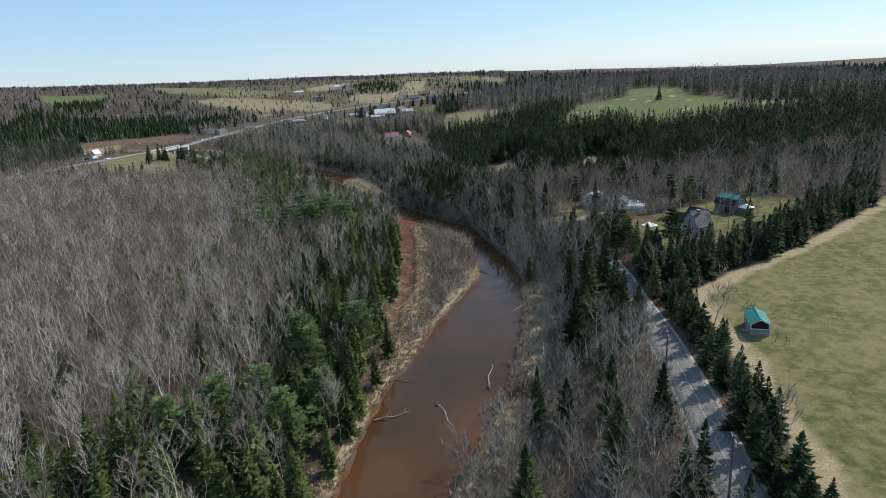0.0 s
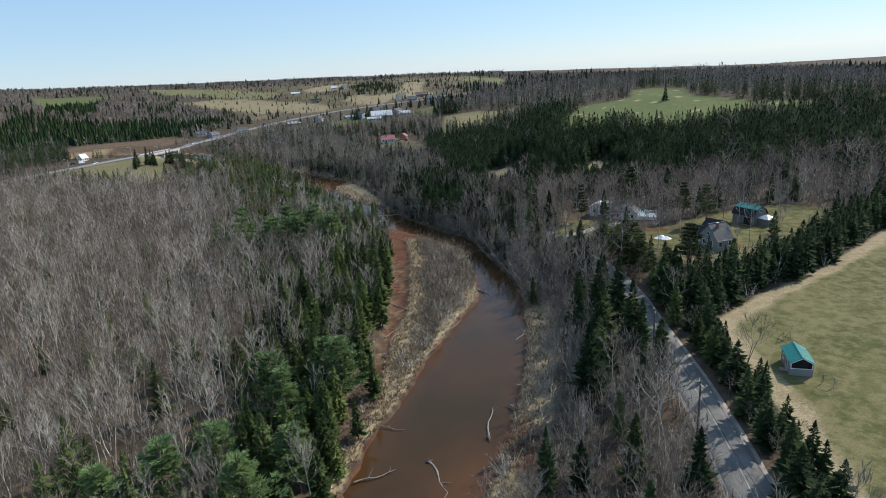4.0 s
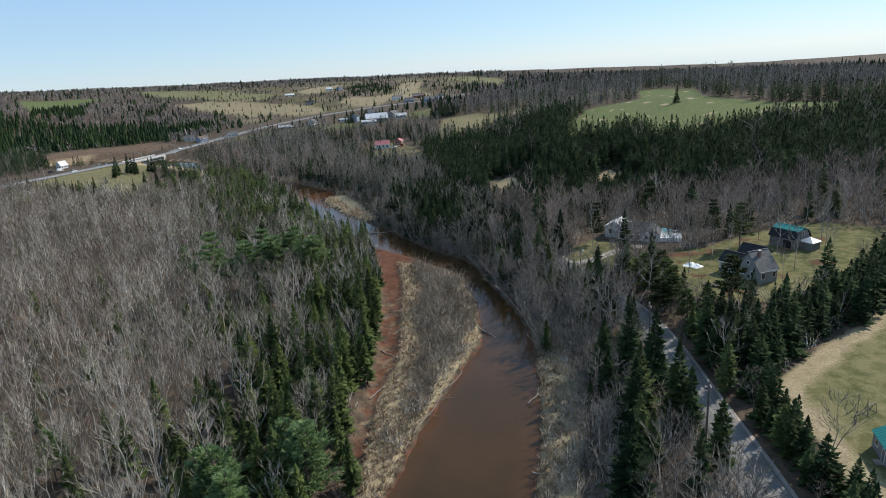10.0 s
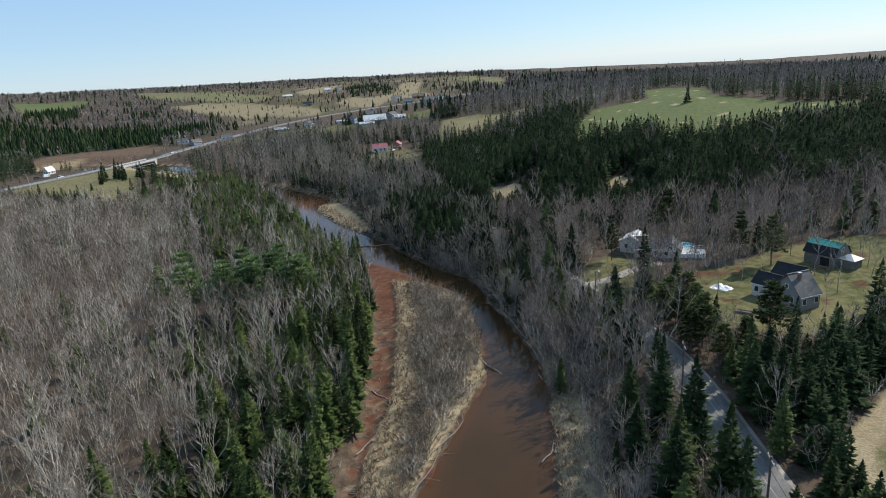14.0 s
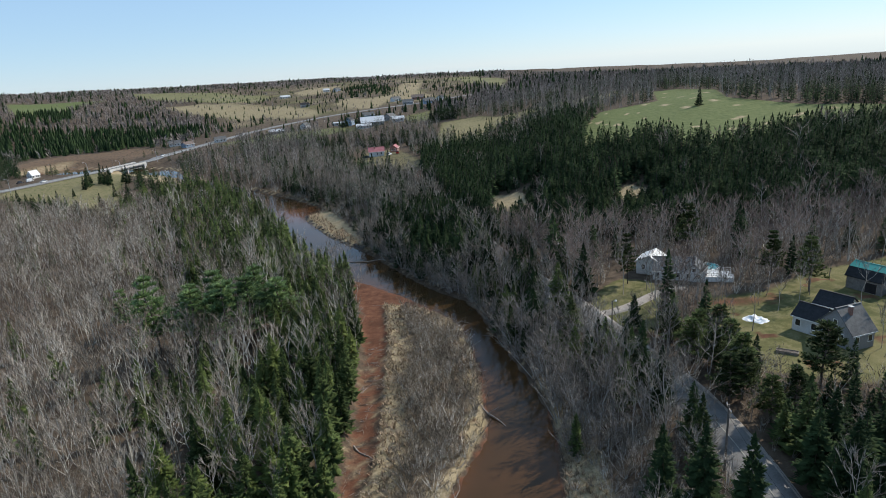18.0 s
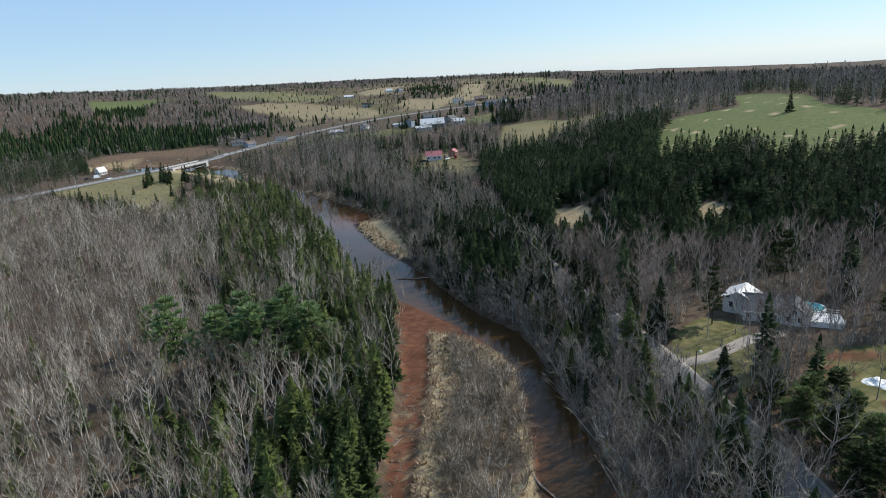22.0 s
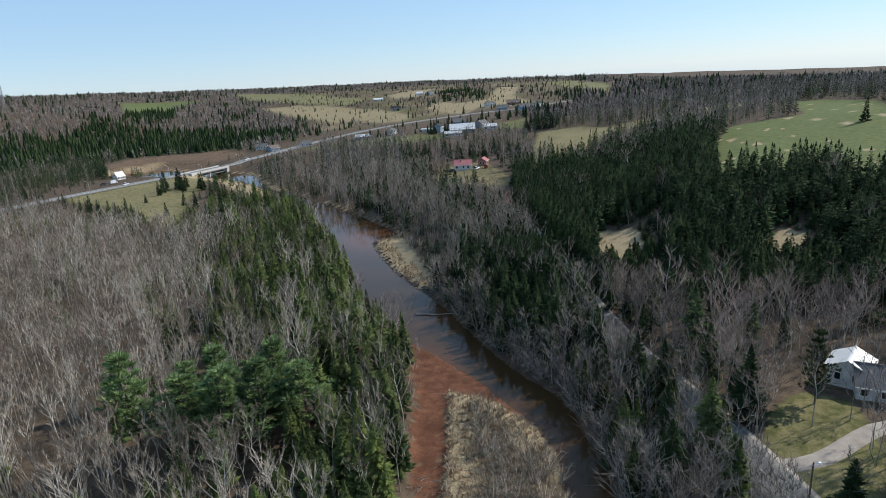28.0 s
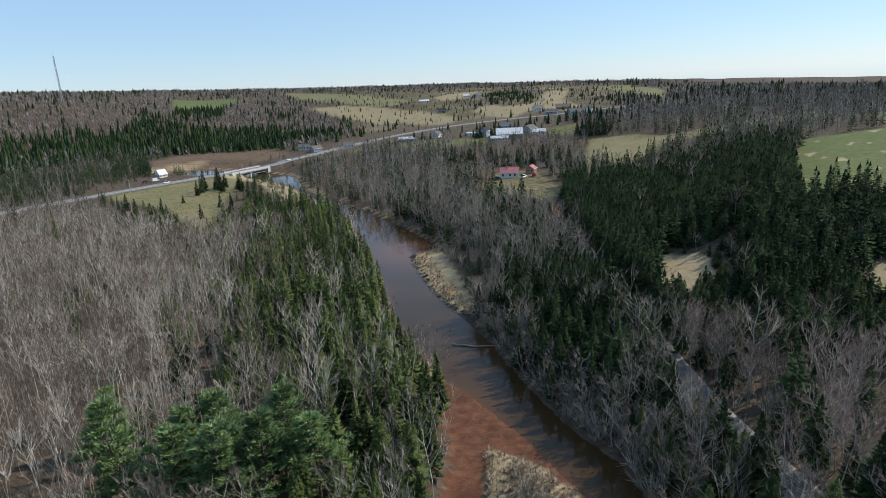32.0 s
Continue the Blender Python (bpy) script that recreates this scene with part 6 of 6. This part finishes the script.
# ---- driftwood ----
def log(x0, y0, z0, x1, y1, z1, r, limbs=3, roots=False, seed=1, mat=WOOD_GREY, label="bleached driftwood log lying at the water's edge"):
    q = random.Random(seed)
    a, b = Vector((x0, y0, z0)), Vector((x1, y1, z1))
    ob = thing("driftwood_log", Matrix.Translation(a), label, "log", "driftwood")
    way = b - a
    bm = bmesh.new()
    n = 6
    side = way.cross(Vector((0, 0, 1))).normalized()
    pts = [way * (i / n) + side * math.sin(i * 1.1 + seed) * 0.28 + Vector((0, 0, 0.06 * math.sin(i * 2.1 + seed))) for i in range(n + 1)]
    up = side.cross(way).normalized()
    rings = [[bm.verts.new(pts[i] + (side * math.cos(k * 0.785) + up * math.sin(k * 0.785)) * r * (1 - 0.11 * i) * q.uniform(0.88, 1.1)) for k in range(8)] for i in range(n + 1)]
    for u, v in zip(rings[:-1], rings[1:]):
        for k in range(8):
            bm.faces.new((u[k], u[(k + 1) % 8], v[(k + 1) % 8], v[k]))
    bm.faces.new(rings[0])
    bm.faces.new(rings[-1][::-1])
    part("trunk", bm, mat, ob)
    for k in range(limbs):
        i = q.randint(2, n)
        d = (way.normalized() * 0.7 + side * q.choice((-1, 1)) * q.uniform(0.4, 1.0) + Vector((0, 0, q.uniform(0.1, 0.8)))).normalized() * way.length * q.uniform(0.12, 0.3)
        part("branch", rods((pts[i], pts[i] + d, r * 0.35, r * 0.08, 6)), mat, ob)
    if roots:
        for k in range(8):
            e = Vector((q.uniform(-1, 1), q.uniform(-1, 1), q.uniform(-0.4, 0.8))).normalized() * q.uniform(0.5, 0.95)
            part("root", rods((pts[0], pts[0] + e - way.normalized() * 0.2, r * 0.6, 0.02, 6)), BARK_DARK, ob)


log(2.0, 104.6, 0.15, 3.2, 113.5, 0.25, 0.20, 1, True, 2)
log(-7.4, 99.2, 0.02, -4.6, 92.0, -0.05, 0.22, 2, True, 3)
log(-18.6, 94.6, 0.35, -12.6, 97.4, 0.15, 0.14, 4, False, 4)
log(1.6, 177.5, 0.55, 6.4, 169.2, 0.05, 0.22, 2, True, 5)
log(-19.2, 165.2, 0.6, -14.8, 160.2, 0.55, 0.16, 1, False, 6)
log(-15.0, 159.0, 0.7, -9.0, 157.2, 0.9, 0.13, 2, False, 7)
log(-19.4, 144.6, 0.75, -14.8, 151.4, 0.7, 0.15, 2, False, 8)
log(-7.2, 142.6, 0.35, -1.6, 153.2, 0.35, 0.16, 3, True, 9)
log(-10.2, 132.4, 0.4, -5.2, 145.6, 0.4, 0.12, 2, False, 10)
log(-36.0, 269.0, 0.05, -25.2, 269.2, 0.3, 0.30, 1, True, 11)
log(9.2, 105.4, 1.0, 8.4, 95.0, 0.6, 0.15, 3, False, 12)
log(6.6, 114.2, 0.4, 11.2, 108.4, 1.2, 0.14, 4, True, 13)
log(8.6, 121.0, 0.5, 13.5, 117.6, 1.3, 0.12, 3, False, 14)
log(-20.4, 127.6, 0.9, -16.4, 120.4, 0.8, 0.14, 3, False, 15)
log(-16.4, 109.2, 0.4, -12.0, 108.2, 0.1, 0.10, 3, False, 16)
log(10.6, 140.2, 0.5, 13.2, 144.6, 0.9, 0.12, 2, False, 17)
log(-20.6, 182.0, 0.55, -17.2, 190.0, 0.4, 0.11, 2, False, 18)


# ---- down the valley: highway, bridge, houses ----
def spot(az, r):
    """A place by degrees from north and distance from the river bend."""
    return -2.2 + r * math.sin(radians(az)), 136.9 + r * math.cos(radians(az))


def bridge():
    ob = thing("road_bridge", pose(-256.5, 540, 0, 0, 0, -14), "concrete and steel highway bridge over the river", "bridge")
    part("deck", boxed(((0, 0, 4.35), (10.6, 38, 0.7))), CONCRETE, ob)
    part("road_surface", boxed(((0, 0, 4.78), (9.6, 38.2, 0.14))), ASPHALT, ob)
    for s in (-1, 1):
        part("parapet", boxed(((s * 5.1, 0, 5.1), (0.35, 38, 0.9))), CONCRETE, ob, "white concrete parapet")
        rail = part("guard_rail", boxed(((s * 5.1, 0, 5.8), (0.15, 38, 0.14))), STEEL, ob)
        for i in range(10):
            part("rail_post", boxed(((s * 5.1, -16.6 + i * 3.7, 5.65), (0.14, 0.14, 0.3))), STEEL, rail)
        for k in range(2):
            part("girder", boxed(((s * (1.6 + 2.6 * k), 0, 3.55), (0.5, 36, 0.95))), CONCRETE, ob)
        part("abutment", boxed(((0, s * 17.6, 1.8), (10.6, 2.4, 4.4))), CONCRETE, ob)
    for s in (-1, 1):
        part("pier", boxed(((s * 3.2, 0, 1.2), (1.4, 1.2, 4.2))), CONCRETE, ob)
    part("pier_cap", boxed(((0, 0, 2.95), (9.0, 1.5, 0.5))), CONCRETE, ob)


bridge()


def lamp_post(x, y, turn):
    ob = thing("street_lamp", pose(x, y, at(x, y), 0, 0, turn), "tall galvanised highway lamp with curved arm", "street lamp", "highway lamps")
    part("pole", rods(((0, 0, -0.3), (0, 0, 8.2), 0.16, 0.1, 8)), STEEL, ob)
    part("arm", rods(((0, 0, 8.15), (0.9, 0, 8.9), 0.08, 0.07, 6), ((0.9, 0, 8.9), (2.3, 0, 9.05), 0.07, 0.06, 6)), STEEL, ob)
    part("lamp_head", boxed(((2.6, 0, 9.02), (0.9, 0.35, 0.18))), TRIM_WHITE, ob)


for lx, ly, lt in ((-279, 447, 165), (-263, 505, 165), (-252, 528, 165), (-242, 566, 165), (-231, 615, 165)):
    lamp_post(lx, ly, lt)

POLES = [(-330, 415), (-306, 462), (-290, 506), (-273, 555), (-262, 605), (-246, 655), (-214, 700), (-172, 738)]


def utility_pole(x, y, turn):
    ob = thing("utility_pole", pose(x, y, at(x, y), 0, 0, turn), "weathered wooden utility pole with crossarm", "utility pole", "utility poles")
    part("pole", rods(((0, 0, -0.5), (0, 0, 10.0), 0.17, 0.12, 8)), BARK_DARK, ob)
    part("crossarm", boxed(((0, 0, 9.5), (2.4, 0.12, 0.14))), WOOD_GREY, ob)
    for k in (-1.0, 0.0, 1.0):
        part("insulator", rods(((k, 0, 9.56), (k, 0, 9.78), 0.06, 0.04, 6)), TRIM_WHITE, ob)


for px, py in POLES:
    utility_pole(px, py, 15)


ROAD_POLES = [(27.5, 30), (30.2, 66), (31.6, 93.7), (33.4, 119), (34.4, 148)]
for px, py in ROAD_POLES:
    utility_pole(px, py, 80)


def wire(a, b, off, k):
    p = [Vector((a[0] + off, a[1], at(*a) + 9.75)), Vector((b[0] + off, b[1], at(*b) + 9.75))]
    bm = bmesh.new()
    q = [p[0].lerp(p[1], i / 8) - Vector((0, 0, 3.2 * (i / 8) * (1 - i / 8))) for i in range(9)]
    side = (p[1] - p[0]).cross(Vector((0, 0, 1))).normalized() * 0.022
    rings = [[bm.verts.new(c + e) for e in (side, Vector((0, 0, 0.022)), -side, Vector((0, 0, -0.022)))] for c in q]
    for u, v in zip(rings[:-1], rings[1:]):
        for i in range(4):
            bm.faces.new((u[i], u[(i + 1) % 4], v[(i + 1) % 4], v[i]))
    ob = part("power_line", bm, RUBBER)
    tagged(ob, "thin sagging power line between poles", "cable", "power lines")


for k, (a, b) in enumerate(zip(POLES[:-1], POLES[1:])):
    for off in (-1.0, 1.0):
        wire(a, b, off, k)


for a, b in zip(ROAD_POLES[:-1], ROAD_POLES[1:]):
    for off in (-0.8, 0.8):
        wire(a, b, off, 0)


def guard_rail(first, last, side):
    p = HIGHWAY_S
    s = np.concatenate([[0], np.cumsum(np.hypot(*np.diff(p, axis=0).T))])
    pts = []
    for k in np.arange(first, last, 4.0):
        c = np.array([np.interp(k, s, p[:, 0]), np.interp(k, s, p[:, 1])])
        e = np.array([np.interp(k + 1, s, p[:, 0]), np.interp(k + 1, s, p[:, 1])])
        w = e - c
        c = c + np.array([w[1], -w[0]]) * side
        pts.append((c[0], c[1], at(*c) + 0.35))
    ob = thing("guard_rail", pose(*pts[0]), "steel guard rail along the highway verge", "guard rail", "guard rails")
    o = Vector(pts[0])
    for a, b in zip(pts[:-1], pts[1:]):
        a, b = Vector(a) - o, Vector(b) - o
        bm = rods((a + Vector((0, 0, 0.55)), b + Vector((0, 0, 0.55)), 0.16, 0.16, 6))
        part("beam", bm, STEEL, ob)
        part("post", boxed(((a.x, a.y, 0.1 + a.z), (0.14, 0.14, 1.0))), STEEL, ob)


guard_rail(150, 232, 6.2)
guard_rail(272, 330, 6.2)

# houses: degrees, distance, ridge angle, length, width, wall, rise, walls, roof, windows
gable_house("white_chapel", "small white chapel-like house by the highway", "house", -306, 509, 75, 6.4, 4.6, 2.8, 3.0, SIDING_WHITE, ROOF_LIGHT, 3, True, False, lift=-0.3)
gable_house("red_roofed_house", "white house with a red metal roof in a clearing", "house", -49.5, 464, 8, 9.5, 7.5, 2.8, 2.4, SIDING_WHITE, ROOF_RED, 3, True, True)
gable_house("red_barn", "small red-roofed shed beside a house", "shed", -38.5, 472, 80, 6, 4.5, 2.6, 1.6, STONE, ROOF_RED, 1, True, False)
SPOTS = [
    ("white_barn", "large barn with broad pale metal roof", -8.1, 490, 12, 20, 12, 4.0, 4.2, SIDING_GREY, ROOF_LIGHT, 5),
    ("barn_annex", "long low barn annex with pale roof", -9.0, 480, 12, 13, 6, 2.6, 1.4, SIDING_WHITE, ROOF_LIGHT, 5),
    ("blue_house", "tall blue-grey farmhouse beside dark spruces", -10.4, 520, 80, 9, 7, 5.2, 2.4, BLUE_SIDING, ROOF_BLACK, 3),
    ("grey_house", "grey village house with dark roof", -8.4, 566, 15, 12, 8, 3.4, 2.6, BLUE_SIDING, ROOF_GREY, 3),
    ("grey_house", "grey house behind the large barn", -6.2, 520, 60, 10, 7, 4.0, 2.4, SIDING_GREY, ROOF_GREY, 3),
    ("cream_house", "cream house with pale roof near trees", -5.4, 497, 10, 10, 7, 3.0, 1.8, SIDING_WHITE, ROOF_LIGHT, 3),
    ("small_house", "small white house on a green lawn by the highway", -14.8, 548, 75, 8, 6.5, 3.0, 2.6, SIDING_WHITE, ROOF_GREY, 2),
    ("mobile_home", "white mobile home on a green lawn", -11.5, 534, 5, 11, 4, 2.6, 0.6, SIDING_WHITE, ROOF_LIGHT, 4),
    ("long_shed", "long low shed with pale roof", -17.6, 548, 10, 14, 7, 2.4, 1.6, BARN_WOOD, ROOF_LIGHT, 3),
    ("village_house", "grey-roofed village house near the highway", -23.0, 560, 30, 10, 7, 3.0, 2.2, SIDING_WHITE, ROOF_GREY, 3),
    ("village_house", "brown-roofed village house near the highway", -26.0, 555, 60, 9, 7, 3.0, 2.2, BLUE_SIDING, ROOF_BROWN, 3),
    ("village_house", "white village house by the highway bend", -27.0, 575, 20, 10, 7, 3.2, 2.2, SIDING_WHITE, ROOF_GREY, 3),
    ("valley_house", "dark-roofed house among hedges on the far slope", -14.2, 800, 25, 11, 7, 3.2, 2.4, SIDING_GREY, ROOF_BLACK, 3),
    ("valley_house", "brick-red house at the foot of the far hill", -3.2, 720, 5, 15, 9, 3.4, 2.6, STONE, ROOF_BROWN, 3),
    ("valley_house", "pale house in the far village", -5.4, 730, 40, 11, 8, 3.4, 2.6, SIDING_WHITE, ROOF_GREY, 3),
    ("valley_house", "blue-grey house in the far village", -2.1, 640, 20, 12, 8, 3.6, 2.6, BLUE_SIDING, ROOF_GREY, 3),
    ("valley_house", "white house in the far village", -0.9, 650, 70, 10, 8, 3.4, 2.4, SIDING_WHITE, ROOF_BLACK, 3),
    ("valley_house", "grey house in the far village", -4.2, 660, 0, 12, 8, 3.4, 2.4, SIDING_GREY, ROOF_GREY, 3),
    ("hill_house", "white house high on the far fields", -11.9, 1005, 20, 10, 7, 3.4, 2.4, SIDING_WHITE, ROOF_LIGHT, 3),
    ("hill_barn", "long pale-roofed barn on the far slope", -15.8, 985, 30, 15, 8, 3.0, 2.0, SIDING_WHITE, ROOF_LIGHT, 4),
    ("hill_house", "grey farmhouse on the far fields", -10.9, 990, 60, 10, 7, 3.4, 2.4, BLUE_SIDING, ROOF_GREY, 3),
]
for name, label, az_, r_, ridge_, ln_, wd_, wh_, rs_, wm_, rm_, nw_ in SPOTS:
    hx, hy = spot(az_, r_)
    gable_house(name, label, "barn" if "barn" in name else "house", hx, hy, ridge_, ln_, wd_, wh_, rs_, wm_, rm_, nw_, True, False, over=0.5, lift=-0.2)


def car(x, y, turn, paint, label, van=False):
    ob = thing("van" if van else "car", pose(x, y, at(x, y) + 0.28, 0, 0, turn), label, "van" if van else "car", "parked vehicles")
    h = 1.25 if van else 0.62
    part("body", box(bmesh.new(), (0, 0, 0.62), (4.5, 1.8, 0.72), 0.0, 0.12), paint, ob)
    part("cabin", box(bmesh.new(), (-0.15 if not van else -0.4, 0, 0.98 + h / 2), (2.4 if not van else 3.4, 1.55, h), 0.0, 0.16), GLASS if not van else paint, ob)
    part("roof_panel", boxed(((-0.15, 0, 0.99 + h), (1.9, 1.35, 0.05))), paint, ob)
    part("windscreen", boxed(((1.15 if not van else 1.32, 0, 1.2), (0.06, 1.35, 0.42))), GLASS, ob)
    for sx in (-1.4, 1.4):
        for sy in (-0.86, 0.86):
            wh = part("wheel", rods(((sx, sy - 0.1, 0.32), (sx, sy + 0.1, 0.32), 0.33, 0.33, 14)), RUBBER, ob)
            part("rim", rods(((sx, sy - 0.12, 0.32), (sx, sy + 0.12, 0.32), 0.18, 0.18, 10)), STEEL, wh)
    for sy in (-0.6, 0.6):
        part("headlight", boxed(((2.24, sy, 0.72), (0.06, 0.3, 0.16))), TRIM_WHITE, ob)
        part("tail_light", boxed(((-2.24, sy, 0.72), (0.06, 0.3, 0.16))), CAR_RED, ob)


car(-296, 490, 60, CAR_WHITE, "white van parked beside the highway", True)
car(-299, 484, 70, CAR_DARK, "dark car parked by a white house")
car(-281, 482, 75, CAR_WHITE, "white car on the highway", False)
car(-55, 456, 20, CAR_DARK, "dark car in a gravel yard")
car(-41, 458, 70, CAR_WHITE, "white car in a gravel yard")
car(-246, 585, 75, CAR_WHITE, "white car on the highway by the bridge")
car(-36, 461, 100, CAR_RED, "red car parked by a shed")


def radio_tower():
    x, y = spot(-45.4, 1130)
    z = at(x, y)
    ob = thing("radio_mast", pose(x, y, z), "thin steel lattice radio mast on a hill", "tower")
    h, w = 68, 1.3
    legs = [(w * math.cos(k * 2.0944), w * math.sin(k * 2.0944)) for k in range(3)]
    for lx, ly in legs:
        part("leg", rods(((lx, ly, -1), (lx * 0.6, ly * 0.6, h), 0.34, 0.26, 6)), STEEL, ob)
    for i in range(16):
        z0, z1 = i * h / 16, (i + 1) * h / 16
        bm = bmesh.new()
        for k in range(3):
            a, b = legs[k], legs[(k + 1) % 3]
            f0, f1 = 1 - 0.4 * z0 / h, 1 - 0.4 * z1 / h
            rod(bm, (a[0] * f0, a[1] * f0, z0), (b[0] * f1, b[1] * f1, z1), 0.1, 0.1, 4)
        part("lattice_bay", bm, STEEL, ob)
    for k in range(3):
        g = (math.cos(k * 2.0944 + 0.5) * 38, math.sin(k * 2.0944 + 0.5) * 38)
        part("guy_wire", rods(((g[0], g[1], -2), (0, 0, h * 0.9), 0.05, 0.05, 4)), STEEL, ob)
    part("antenna", rods(((0, 0, h), (0, 0, h + 6), 0.14, 0.06, 6)), STEEL, ob)


radio_tower()

# ---- single spruces in the open ----
r5 = np.random.default_rng(21)


def lone_spruces():
    kinds = [spruce(r5, 12, 2.9, 16, 8, 3, 0.2, 0.03) for _ in range(3)]
    sets = []
    for v, f, m in kinds:
        pair = []
        for k, mat, nm in ((0, BARK_DARK, "trunk"), (1, SPRUCE, "crown")):
            ff = f[m == k]
            used, inv = np.unique(ff, return_inverse=True)
            pair.append((nm, raw_mesh(nm, v[used], inv.reshape(-1, 3), [mat], floats={"tint": np.zeros(len(used))})))
        sets.append(pair)
    spots = [(137, 422, 11, "full dark spruce alone in a green field"), (-222, 420, 5, "young spruce in a meadow")]
    for k, (x, y) in enumerate([(-228, 441), (-231, 449), (-234, 456), (-229, 461), (-224, 458), (-219, 452), (-226, 466), (-232, 468), (-214, 462), (-208, 455)]):
        spots.append((x, y, 9 + (k * 37 % 5), "dark spruce in a clump beside the highway meadow"))
    for k in range(14):
        spots.append((-150 - k * 6.5 + r5.normal(0, 2), 330 + k * 5.2 + r5.normal(0, 3), r5.uniform(6, 10), "dark spruce at the edge of a meadow"))
    for x, y in [(-333, 418), (-326, 421), (-322, 443), (-265, 410), (-249, 403), (-236, 400), (-219, 390), (-213, 392), (-204, 384), (-186, 385), (-181, 403), (-189, 432), (-173, 417), (-192, 410)]:
        spots.append((x, y, r5.uniform(6, 10), "dark spruce at the edge of a meadow"))
    for k in range(16):
        spots.append((-18 + k % 8 * 3.0 + r5.normal(0, 0.8), 600 - k % 8 * 1.5 + k // 8 * 12 + r5.normal(0, 2), r5.uniform(10, 13), "dark spruce in a row by a far green field"))
    for k in range(34):
        spots.append((-100 + k * 2.5 + r5.normal(0, 2), 522 - k * 0.9 + r5.normal(0, 8), r5.uniform(7, 12), "dark spruce between the barn and a cottage"))
    for k in range(12):
        a, q = r5.uniform(-11.5, -7.5), r5.uniform(500, 560)
        x, y = spot(a, q)
        spots.append((x, y, r5.uniform(7, 12), "dark spruce among village houses"))
    for k, (x, y, h, label) in enumerate(spots):
        ob = thing("spruce_tree", Matrix.LocRotScale((x, y, at(x, y) - 0.1), Euler((0, 0, k * 1.3)), (h / 12, h / 12, h / 12)), label, "spruce", "open-grown spruces")
        for nm, me in sets[k % 3]:
            new(nm, me).parent = ob


lone_spruces()
